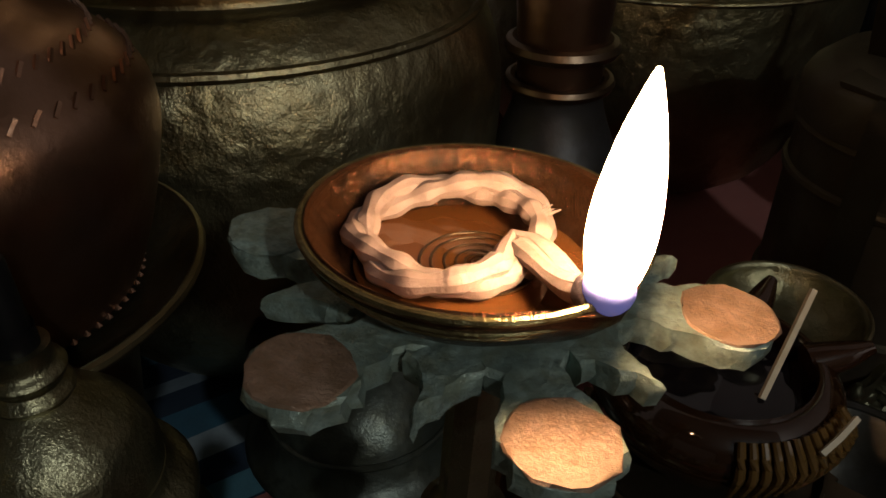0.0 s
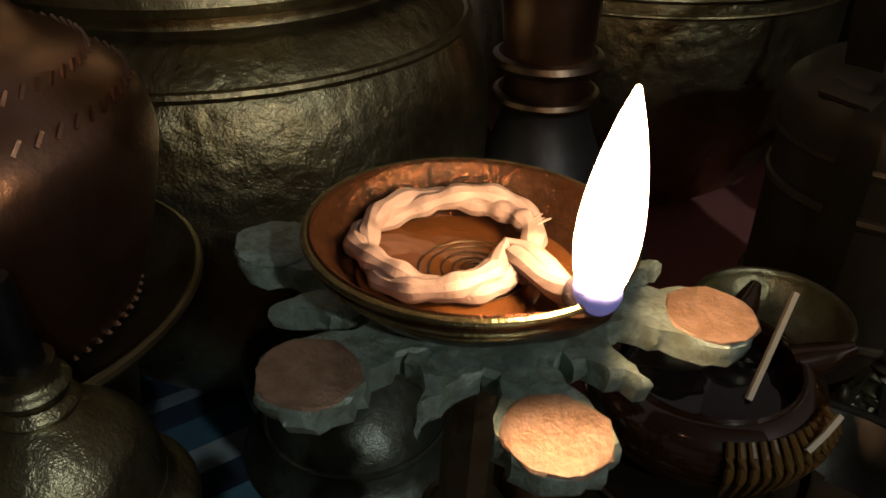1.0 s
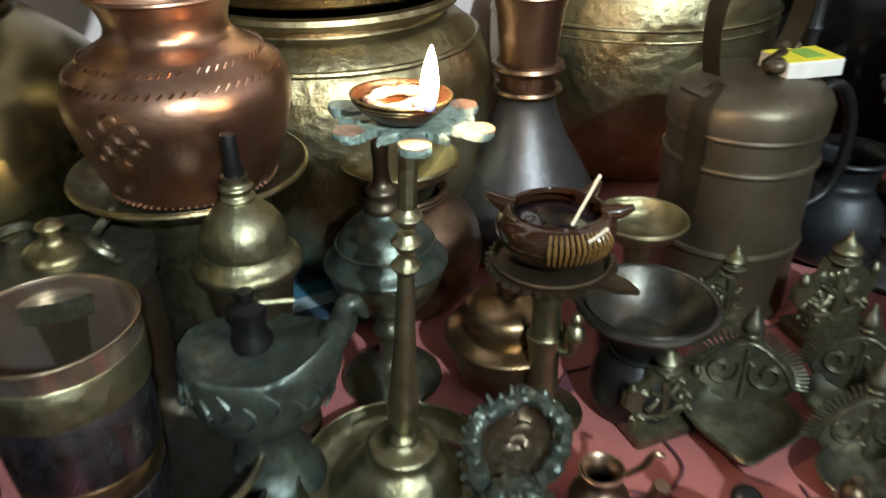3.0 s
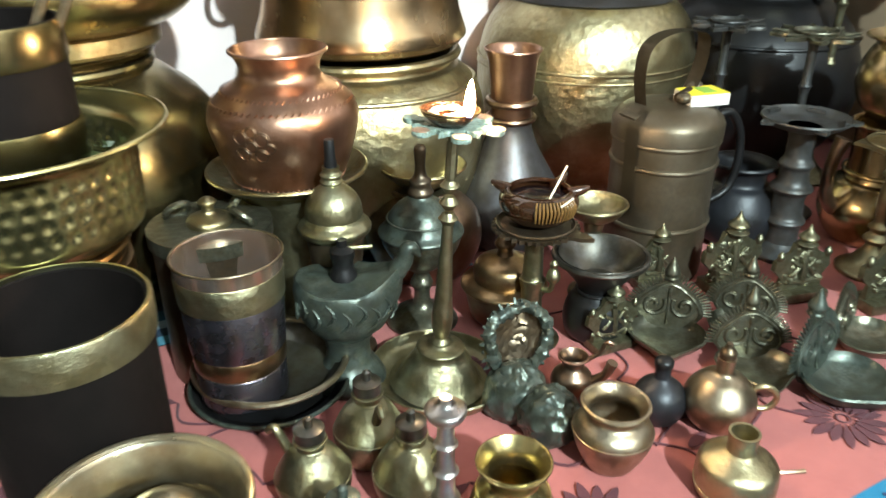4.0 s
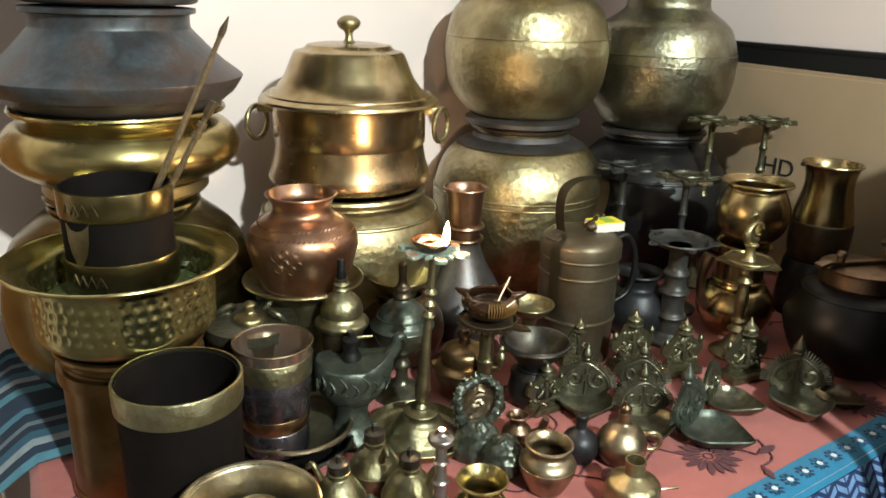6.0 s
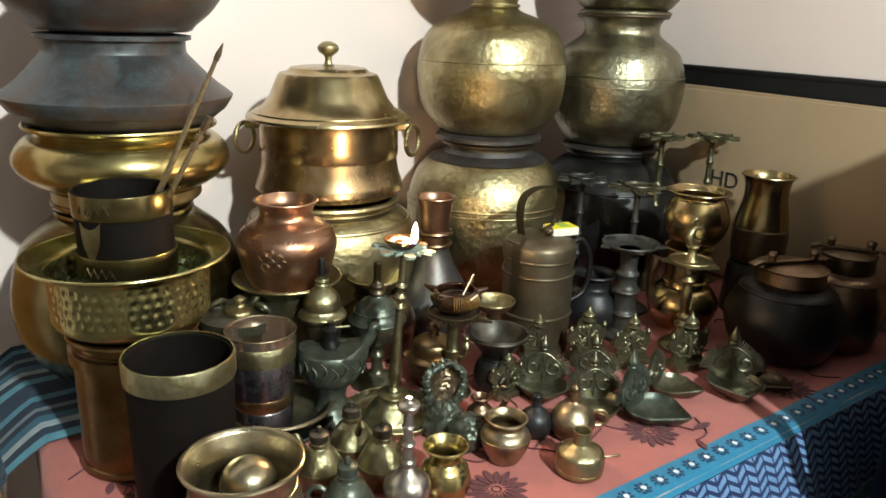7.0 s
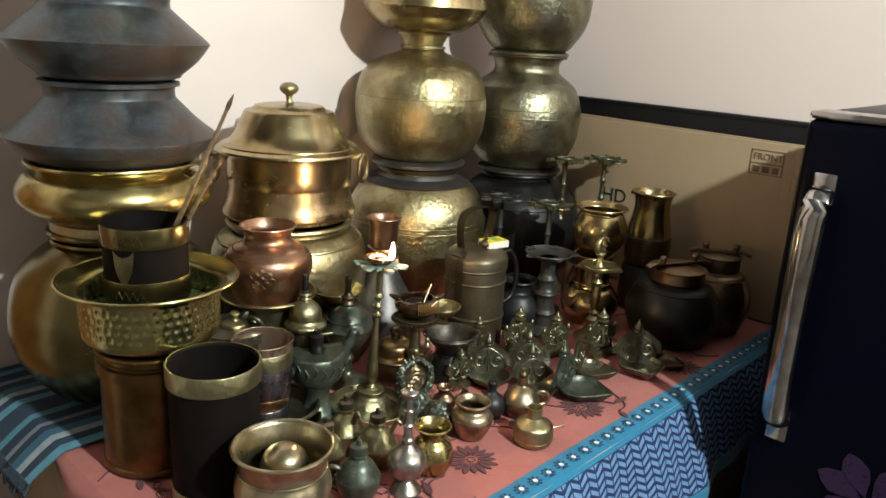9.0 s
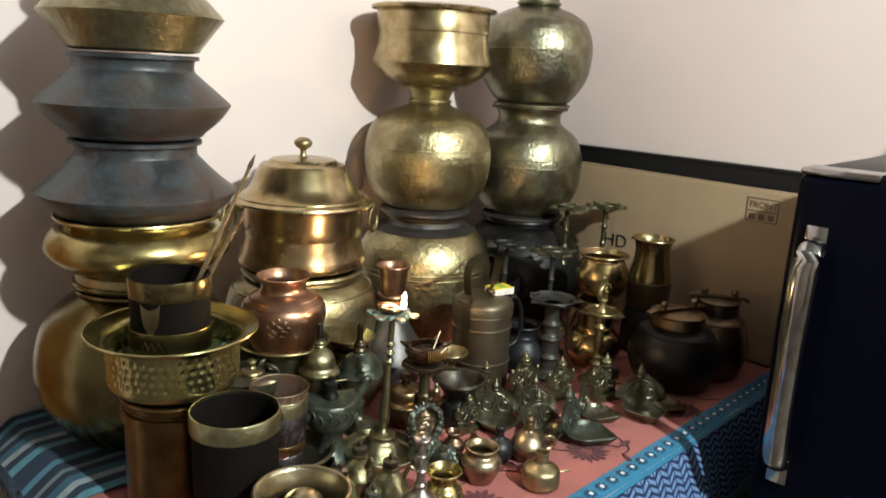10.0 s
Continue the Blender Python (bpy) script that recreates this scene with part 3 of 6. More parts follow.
# ---- carton, black panel, fridge ----
def bar_text(text, size, m, parent, name, mat):
    cu = bpy.data.curves.new(name, "FONT")
    cu.body, cu.size, cu.extrude = text, size, 0.0003
    ob = new("tmp_text", cu)
    dg = bpy.context.evaluated_depsgraph_get()
    me = bpy.data.meshes.new_from_object(ob.evaluated_get(dg))
    bpy.data.objects.remove(ob)
    me.materials.clear()
    me.materials.append(mat)
    o = new(name, me)
    o.parent, o.matrix_basis = parent, m
    return o


def carton():
    t = thing("cardboard_carton", "large brown cardboard television carton standing on edge", "carton", room(1.0, 0.11, 0.004, -90))
    # own x runs towards the front of the table, y away from the room
    w, h, d = 0.86, 0.429, 0.05
    part("board", box(w, d, h, 0.003, pose(0, d / 2, 0)), CARTON, t)
    part("top_flap", box(w - 0.01, 0.004, 0.012, 0.001, pose(0.0, 0.006, h - 0.004, 0, 0.5, 0)), CARTON, t)
    bar_text("HD", 0.052, pose(-0.078, -0.001, 0.214) @ pose(0, 0, 0, 90, 0, 0), t, "printed_letters", INK)
    part("printed_bar", box(0.012, 0.0012, 0.006, 0, pose(0.018, -0.0005, 0.246)), INK, t)
    bar_text("FRONT", 0.0215, pose(0.322, -0.001, 0.388) @ pose(0, 0, 0, 90, 0, 0), t, "front_mark", INK_BROWN)
    for x, z, sx, sz in ((0.355, 0.378, 0.078, 0.0022), (0.355, 0.409, 0.078, 0.0022), (0.317, 0.378, 0.0022, 0.033), (0.393, 0.378, 0.0022, 0.033),
                         (0.355, 0.353, 0.078, 0.0018), (0.317, 0.353, 0.0022, 0.026), (0.393, 0.353, 0.0022, 0.026), (0.332, 0.358, 0.016, 0.015), (0.355, 0.358, 0.016, 0.015), (0.378, 0.358, 0.014, 0.015)):
        part("mark_bar", box(sx, 0.0012, sz, 0, pose(x, -0.0005, z)), INK_BROWN, t)
    part("tape_strip", box(0.02, 0.0012, 0.12, 0, pose(0.408, -0.0005, 0.30)), CARTON, t)


carton()


def black_panel():
    t = thing("black_panel", "flat black plastic panel leaning behind the carton", "panel", room(1.066, 0.08, 0.0, -90))
    part("panel_board", box(0.94, 0.022, 0.479, 0.006), BLACK_PLASTIC, t)
    part("panel_edge", box(0.945, 0.026, 0.012, 0.004, pose(0, 0, 0.472)), BLACK_PLASTIC, t)


black_panel()


def fridge():
    t = thing("refrigerator", "dark navy refrigerator with chrome handle and purple petals", "refrigerator", room(0.455, -0.50, FLOOR_Z, -90))
    # own x runs to the front of the room, y into the body
    w, d, h = 0.56, 0.60, 1.235
    part("body", box(w, d - 0.05, h - 0.01, 0.012, pose(w / 2, 0.05 + (d - 0.05) / 2, 0.01)), FRIDGE, t)
    door = part("door", box(w, 0.052, h - 0.05, 0.016, pose(w / 2, 0.026, 0.04), 4), FRIDGE, t)
    part("top_cap", box(0.12, 0.06, 0.012, 0.004, pose(0.062, 0.03, h - 0.010)), CHROME, t, "silver plastic trim cap")
    part("top_cover", box(w - 0.006, d - 0.01, 0.010, 0.004, pose(w / 2, d / 2 + 0.006, h - 0.012)), IRON_BLACK, t, "matt black top cover")
    hb = tube([(0.045, 0.0, 1.115), (0.045, -0.03, 1.10), (0.045, -0.042, 1.04), (0.045, -0.044, 0.92), (0.045, -0.042, 0.80), (0.045, -0.03, 0.735), (0.045, 0.0, 0.715)], [0.013, 0.015, 0.016, 0.0145, 0.0145, 0.016, 0.013], 12)
    bmesh.ops.scale(hb, vec=(1.35, 1, 1), space=Matrix.Translation((-0.045, 0, 0)), verts=hb.verts)
    part("handle", hb, CHROME, door, "curved chrome bar handle")
    for z in (1.125, 0.71):
        part("handle_mount", box(0.036, 0.012, 0.05, 0.005, pose(0.045, -0.003, z - 0.03)), CHROME, door)
    part("lock", solid([(0.008, 0), (0.009, 0.004), (0.006, 0.006)], 16, 1), CHROME, door, "", pose(0.045, -0.002, 0.70, 90, 0, 0))
    rnd = random.Random(11)
    for cx, cz, r in ((0.20, 0.63, 0.085), (0.33, 0.55, 0.10), (0.12, 0.50, 0.07)):
        for i in range(7):
            a = 2 * math.pi * i / 7 + rnd.random() * 0.3
            part("petal_print", moved(petal(0, 0, a, 0.01, r, r * 0.26, 0), pose(cx, -0.001, cz, 90, 0, 0)), PETAL_PURPLE, door)


fridge()

bow = thing("round_pot", "dark round pot on top of the refrigerator", "pot", room(0.94, -0.80, FLOOR_Z + 1.227))
part("bowl", vessel([(0.05, 0), (0.095, 0.03), (0.115, 0.08), (0.10, 0.13), (0.07, 0.155), (0.075, 0.165)], 0.003), BLACKENED, bow)


# ---- vessels: generic turned things ----
BANDS = ("rim_band", "foot_band", "collar", "neck", "brass_band", "dark_band", "lip", "upper_band", "foot_ring")


def turned(name, label, category, x, y, z, pieces, group="", rz=0.0, lean=(0, 0)):
    """A thing of turned pieces: (part name, kind, profile or ring, material[, label]). kind: v vessel, s solid, r ring, S solid unsmoothed, V vessel unsmoothed."""
    t = thing(name, label, category, pose(x, y, z, lean[0], lean[1], rz), group)
    for pc in pieces:
        nm, kind, pr, mat = pc[:4]
        if kind == "v":
            bm = vessel(pr, wob=0.004)
        elif kind == "V" and nm in BANDS:
            bm = hoop(pr, 0.004 if nm == "foot_ring" else 0.0022)
        elif kind == "V":
            bm = vessel(pr, n=1, wob=0.002)
        elif kind == "s":
            bm = solid(pr, wob=0.003)
        elif kind == "S":
            bm = solid(pr, n=1)
        else:
            bm = ring_bm(*pr)
        part(nm, bm, mat, t, pc[4] if len(pc) > 4 else "")
    return t


# left tower
LX, LY = -0.421, 0.115
turned("water_pot", "large tarnished brass water pot with round belly", "pot", LX - 0.012, LY + 0.012, 0, [
    ("body", "v", [(0.075, 0), (0.12, 0.018), (0.165, 0.08), (0.175, 0.15), (0.155, 0.225), (0.11, 0.268), (0.095, 0.278), (0.094, 0.292)], BELLY_BRASS),
    ("neck_ring", "r", (0.098, 0.28, 0.005), BELLY_BRASS), ("lip", "r", (0.10, 0.294, 0.006), BELLY_BRASS)])
turned("wide_cooking_pot", "shiny brass cooking pot with bulging sides stacked on a pot", "pot", LX, LY, 0.30, [
    ("foot_ring", "V", [(0.104, 0), (0.108, 0.004), (0.108, 0.018), (0.102, 0.022)], BRASS_OLD),
    ("body", "v", [(0.09, 0.016), (0.125, 0.028), (0.15, 0.05), (0.153, 0.072), (0.138, 0.093), (0.120, 0.100), (0.122, 0.106), (0.132, 0.112)], BRASS_BRIGHT),
    ("lip", "r", (0.134, 0.1135, 0.0035), BRASS_BRIGHT)])
GREY = [(0.05, 0), (0.10, 0.001), (0.125, 0.008), (0.148, 0.026), (0.152, 0.029), (0.163, 0.046), (0.160, 0.052), (0.135, 0.072), (0.104, 0.104), (0.099, 0.112), (0.099, 0.128)]
turned("angular_pot", "dark oxidised grey copper pot with sharp angular belly", "pot", LX, LY, 0.408, [
    ("body", "v", GREY, IRON_GREY), ("lip", "V", [(0.099, 0.126), (0.107, 0.128), (0.107, 0.134), (0.097, 0.135)], IRON_GREY),
    ("belly_ridge", "r", (0.1595, 0.0475, 0.0035, 48, 0.002), IRON_GREY)], "angular pots in a stack")
turned("angular_pot", "dark oxidised bluish grey copper pot with angular belly", "pot", LX + 0.002, LY, 0.546, [
    ("body", "v", [(0.05, 0), (0.10, 0.001), (0.112, 0.01), (0.135, 0.03), (0.153, 0.054), (0.152, 0.060), (0.13, 0.080), (0.102, 0.105), (0.095, 0.114), (0.097, 0.132)], IRON_GREY),
    ("lip", "V", [(0.096, 0.128), (0.104, 0.130), (0.104, 0.136), (0.094, 0.137)], IRON_GREY),
    ("belly_ridge", "r", (0.151, 0.057, 0.003, 48, 0.002), IRON_GREY)], "angular pots in a stack")
turned("angular_pot", "dull greenish brass pot with sharp angular belly", "pot", LX + 0.004, LY, 0.686, [
    ("body", "v", [(0.05, 0), (0.096, 0.001), (0.108, 0.012), (0.130, 0.040), (0.143, 0.056), (0.142, 0.061), (0.12, 0.085), (0.088, 0.118), (0.08, 0.13), (0.085, 0.15)], BRASS_GREEN),
    ("lip", "r", (0.086, 0.152, 0.005), BRASS_GREEN), ("belly_ridge", "r", (0.141, 0.0585, 0.003, 48, 0.002), BRASS_GREEN)], "angular pots in a stack")


# lidded serving pot and the pot under it
DX, DY = -0.137, 0.328
turned("water_pot", "round brass water pot under the lidded pot", "pot", DX, DY, 0, [
    ("body", "v", [(0.07, 0), (0.115, 0.02), (0.152, 0.09), (0.160, 0.17), (0.150, 0.215), (0.128, 0.238), (0.116, 0.243), (0.116, 0.256)], BRASS_OLD),
    ("shoulder_ring", "r", (0.146, 0.222, 0.003), BRASS_OLD), ("lip", "r", (0.122, 0.256, 0.006), BRASS_OLD)])


def lidded_pot():
    t = thing("lidded_pot", "large spun brass serving pot with domed lid and ring handles", "pot", pose(DX, DY, 0.263, 0, 0, 8))
    part("body", vessel([(0.06, 0), (0.118, 0.004), (0.130, 0.013), (0.134, 0.019), (0.1255, 0.045), (0.121, 0.073), (0.121, 0.0745), (0.124, 0.076), (0.124, 0.12), (0.126, 0.134)], n=2, wob=0.001), SPUN_WARM, t)
    part("seam_line", ring_bm(0.1215, 0.0745, 0.0015), BRASS_OLD, t)
    lid = part("lid", lathe_into(bmesh.new(), [(0.0, 0.228), (0.05, 0.228), (0.066, 0.2255), (0.069, 0.222), (0.074, 0.2185), (0.085, 0.216), (0.089, 0.211), (0.104, 0.176), (0.117, 0.158), (0.131, 0.150), (0.144, 0.143), (0.1455, 0.139), (0.143, 0.1365), (0.13, 0.137), (0.0, 0.137)], 56), BRASS_SPUN, t, "spun brass domed lid")
    part("brim_line", ring_bm(0.132, 0.1495, 0.002), BRASS_SPUN, lid)
    part("knob", solid([(0.014, 0.227), (0.009, 0.230), (0.0062, 0.236), (0.0070, 0.245), (0.0150, 0.251), (0.0185, 0.257), (0.0172, 0.263), (0.0105, 0.268), (0.005, 0.270)], 24), BRASS_OLD, lid, "turned brass lid knob")
    for a in (0, 180):
        h = part("ring_handle", torus(0.027, 0.0042, pose(0.150, 0, 0.100, 0, 0, 62), 28), BRASS_OLD, t, "", pose(0, 0, 0, 0, 0, a - 4))
        part("handle_lug", box(0.028, 0.016, 0.013, 0.003, pose(0.134, 0, 0.117)), BRASS_OLD, h)


lidded_pot()

# second tower
SX, SY = 0.172, 0.592
turned("water_pot", "large aged brass water pot with banded belly", "pot", SX, SY, 0, [
    ("body", "v", [(0.08, 0), (0.125, 0.02), (0.165, 0.10), (0.172, 0.18), (0.160, 0.245), (0.13, 0.288), (0.095, 0.302), (0.088, 0.312), (0.09, 0.322)], BRASS_OLD),
    ("collar", "V", [(0.1285, 0.2915), (0.112, 0.2995), (0.0975, 0.3045), (0.0915, 0.314)], PURPLE_GREY, "dull purple-grey shoulder"), ("belly_line", "r", (0.1715, 0.205, 0.0022), BRASS_OLD), ("belly_line", "r", (0.1715, 0.193, 0.0018), BRASS_OLD), ("lip", "V", [(0.09, 0.318), (0.1, 0.322), (0.101, 0.328), (0.09, 0.33)], BRONZE_DARK)])
turned("water_pot", "round hammered brass water pot stacked in a tower", "pot", SX, SY, 0.331, [
    ("foot_ring", "V", [(0.108, 0), (0.113, 0.003), (0.113, 0.010), (0.104, 0.016), (0.098, 0.018)], PURPLE_GREY),
    ("body", "v", [(0.07, 0.014), (0.105, 0.022), (0.143, 0.065), (0.156, 0.125), (0.154, 0.170), (0.140, 0.215), (0.105, 0.245), (0.06, 0.262), (0.047, 0.272), (0.048, 0.284), (0.058, 0.302)], BRASS_OLD),
    ("belly_line", "r", (0.1553, 0.165, 0.0016), BRASS_OLD), ("neck_ring", "r", (0.049, 0.274, 0.004), BRASS), ("lip", "r", (0.062, 0.306, 0.0045), BRASS)])
turned("serving_pot", "spun brass serving pot with waisted sides stacked in a tower", "pot", SX, SY, 0.641, [
    ("body", "v", [(0.05, 0), (0.085, 0.002), (0.122, 0.024), (0.142, 0.050), (0.144, 0.056), (0.135, 0.09), (0.132, 0.124)], BRASS_SPUN),
    ("upper_band", "V", [(0.1325, 0.122), (0.1345, 0.124), (0.1345, 0.176), (0.133, 0.178)], BRASS_SPUN), ("lip", "V", [(0.134, 0.172), (0.148, 0.174), (0.149, 0.180), (0.136, 0.184)], BRASS_SPUN)])

# third tower
KX, KY = 0.478, 0.748
turned("water_pot", "big blackened water pot at the foot of a tower", "pot", KX, KY, 0, [
    ("body", "v", [(0.08, 0), (0.13, 0.02), (0.172, 0.09), (0.178, 0.15), (0.16, 0.215), (0.12, 0.262), (0.096, 0.276), (0.094, 0.286)], BLACKENED),
    ("belly_line", "r", (0.163, 0.212, 0.003), BLACKENED), ("lip", "r", (0.1, 0.288, 0.006), BLACKENED)])
turned("water_pot", "round grey tarnished brass water pot stacked in a tower", "pot", KX, KY, 0.293, [
    ("foot_ring", "V", [(0.106, 0), (0.112, 0.003), (0.112, 0.009), (0.1, 0.014)], PURPLE_GREY),
    ("body", "v", [(0.07, 0.012), (0.105, 0.02), (0.14, 0.07), (0.151, 0.13), (0.149, 0.175), (0.132, 0.222), (0.098, 0.250), (0.086, 0.262), (0.085, 0.282), (0.094, 0.296)], BRASS_GREY),
    ("belly_line", "r", (0.1505, 0.150, 0.0018), BRASS_GREY), ("belly_line", "r", (0.1505, 0.170, 0.0014), BRASS_GREY), ("lip", "r", (0.1, 0.299, 0.004), BRONZE_DARK)])
turned("water_pot", "round aged brass water pot on top of a tower", "pot", KX + 0.004, KY, 0.594, [
    ("foot_ring", "V", [(0.098, 0), (0.103, 0.003), (0.103, 0.008), (0.095, 0.012)], BRASS_GREY),
    ("body", "v", [(0.07, 0.010), (0.10, 0.018), (0.139, 0.075), (0.150, 0.135), (0.148, 0.172), (0.130, 0.218), (0.09, 0.246), (0.058, 0.258), (0.052, 0.27), (0.056, 0.30)], BRASS_GREY),
    ("belly_line", "r", (0.1497, 0.148, 0.0018), BRASS_GREY), ("neck_ring", "r", (0.055, 0.268, 0.004), BRASS_GREY), ("lip", "r", (0.062, 0.302, 0.005), BRASS_GREY)])


# ---- left group ----
turned("tall_canister", "tall brown brass canister with rolled collar", "canister", -0.336, -0.124, 0, [
    ("body", "V", [(0.073, 0), (0.0765, 0.003), (0.0755, 0.15), (0.0755, 0.172)], CAN_BRASS), ("foot_band", "r", (0.0765, 0.008, 0.003, 48, 0.006), CAN_BRASS),
    ("collar", "V", [(0.0755, 0.150), (0.0805, 0.152), (0.0805, 0.168), (0.0755, 0.170)], CAN_BRASS), ("lip", "r", (0.078, 0.186, 0.004), CAN_BRASS), ("neck", "V", [(0.0735, 0.168), (0.0735, 0.188)], CAN_BRASS)])


def hammered_basin():
    t = thing("hammered_basin", "hammered brass basin with broad flared rim holding greens", "basin", pose(-0.338, -0.116, 0.191))

    def dent(a, z):
        if not 0.022 < z < 0.074:
            return 0.0
        row = (z - 0.024) / 0.0125
        k = math.floor(row)
        fa = (a * 46 / (2 * math.pi) + 0.25 * (k % 2)) % 1 - 0.5
        fz = row - k - 0.5
        return -0.0015 * max(0.0, 1 - (fa / 0.36) ** 2 - (fz / 0.42) ** 2) if k < 4 else 0.0
    pr = [(0.06, 0.0), (0.084, 0.002), (0.094, 0.010)] + [(0.0965 + 0.002 * k / 26, 0.016 + 0.06 * k / 26) for k in range(27)] + [(0.0995, 0.080), (0.104, 0.085), (0.119, 0.090), (0.124, 0.0925)]
    part("body", vessel(pr, 0.0022, 322, 1, dent=dent), BASIN_BRASS, t)
    part("lip", ring_bm(0.124, 0.0935, 0.0022), BASIN_BRASS, t)
    rnd = random.Random(9)
    bm = bmesh.new()
    for k in range(260):
        a, r = rnd.uniform(0, 6.28), 0.092 * math.sqrt(rnd.random())
        s = rnd.uniform(0.003, 0.006)
        c = Vector((r * math.cos(a), r * math.sin(a), 0.046 + rnd.uniform(0, 0.016)))
        d, e = Vector((rnd.uniform(-1, 1), rnd.uniform(-1, 1), rnd.uniform(-.5, .5))).normalized() * s, Vector((rnd.uniform(-1, 1), rnd.uniform(-1, 1), rnd.uniform(-.3, .6))).normalized() * s * 0.5
        vs = [bm.verts.new(c + d), bm.verts.new(c + e), bm.verts.new(c - d), bm.verts.new(c - e)]
        bm.faces.new(vs)
    part("green_filling", merged(bm, solid([(0.08, 0.02), (0.092, 0.036), (0.09, 0.046), (0.02, 0.050)], 32, 1)), GREENS, t, "dark dried green filling")


hammered_basin()


def banded_mug():
    t = thing("banded_mug", "dark wooden measuring mug with brass bands in the basin", "mug", pose(-0.342, -0.106, 0.252, 0, 0, -12))
    part("body", vessel([(0.056, 0), (0.0572, 0.004), (0.058, 0.05), (0.059, 0.112)], 0.003, n=1), IRON_BLACK, t, "blue-black turned body")
    for z0, z1 in ((0.0, 0.036), (0.082, 0.1125)):
        b = part("brass_band", hoop([(0.0592, z0), (0.0602, z0 + 0.002), (0.0606, z1 - 0.002), (0.0600, z1)], 0.0016), BELLY_BRASS, t, "engraved brass band")
        zm = (z0 + z1) / 2
        pts = []
        for k in range(9):
            a = radians(-112 + k * 5)
            pts.append((0.0608 * math.cos(a), 0.0608 * math.sin(a), zm + 0.006 * (1 if k % 2 else -1)))
        part("zigzag_line", tube_into(bmesh.new(), pts, 0.0007, 5), BRONZE_DARK, b)
    # brass tongue
    bm = bmesh.new()
    rows = [(0.082, 15, 6), (0.072, 14, 1), (0.06, 13, 0), (0.048, 10, 0), (0.036, 4, 0)]
    prev = None
    for z, w, g in rows:
        ring = [bm.verts.new((0.0605 * math.cos(radians(-98 + s * w)), 0.0605 * math.sin(radians(-98 + s * w)), z - (0.009 * (1 - s * s) if z > 0.07 else 0))) for s in (-1, -0.5, 0, 0.5, 1)]
        if prev:
            for k in range(4):
                bm.faces.new((prev[k], prev[k + 1], ring[k + 1], ring[k]))
        prev = ring
    bmesh.ops.solidify(bm, geom=bm.faces[:], thickness=0.0015)
    part("brass_tongue", bm, BRASS_OLD, t, "pale brass tongue ornament")


banded_mug()


def ladle(name, a, b, label, hook):
    a, b = Vector(a), Vector(b)
    t = thing(name, label, "ladle", Matrix.Translation(a))
    d = b - a
    part("handle", tube_into(bmesh.new(), [d * 0.0, d * 0.45, d * 0.8, d * 0.93], [0.0042, 0.0038, 0.003, 0.0026], 8), LADLE_METAL, t)
    if hook:
        tip = part("tip", tube_into(bmesh.new(), [d * 0.92, d * 0.95, d * 1.0], [0.0034, 0.0038, 0.0006], 8), BRONZE_DARK, t, "dark pointed tip")
    else:
        tip = part("tip", tube_into(bmesh.new(), [d * 0.9, d * 0.94, d * 1.0], [0.0036, 0.0055, 0.004], 8), BRONZE_DARK, t, "dark flattened tip")
        for s in (0.78, 0.84):
            part("tip_ring", tube_into(bmesh.new(), [d * s, d * (s + 0.03)], 0.0052, 8), LADLE_METAL, t)


ladle("ladle", (-0.335, -0.118, 0.275), (-0.217, -0.064, 0.542), "long thin metal ladle standing in the mug", True)
ladle("ladle", (-0.330, -0.105, 0.275), (-0.236, -0.075, 0.452), "short thick metal ladle standing in the mug", False)

turned("dark_measure", "tall dark iron measuring cylinder with brass rim band", "measure", -0.240, -0.243, 0, [
    ("body", "V", [(0.0575, 0), (0.0585, 0.003), (0.0605, 0.202)], IRON_BLACK), ("rim_band", "V", [(0.0615, 0.178), (0.0630, 0.179), (0.0635, 0.204), (0.0625, 0.206)], BRASS_GREEN, "dull brass rim band"),
    ("foot_band", "V", [(0.0595, 0.0), (0.0606, 0.002), (0.0610, 0.026), (0.0600, 0.028)], BRASS_GREEN, "dull brass foot band")])

turned("dark_plate", "round dark bronze plate with raised reddish rim", "plate", -0.164, -0.058, 0.021, [
    ("dish", "V", [(0.054, 0), (0.058, 0.002), (0.063, 0.010), (0.071, 0.014), (0.073, 0.018)], GUN_GREY), ("lip", "r", (0.0725, 0.0185, 0.0034), COPPER_PALE)])
turned("dark_plate", "round blackened plate under another plate", "plate", -0.166, -0.060, 0.0, [
    ("dish", "V", [(0.056, 0), (0.060, 0.002), (0.068, 0.015), (0.077, 0.0185)], BLACKENED), ("lip", "r", (0.0765, 0.0190, 0.0022), PATINA)])
TB = 0.86
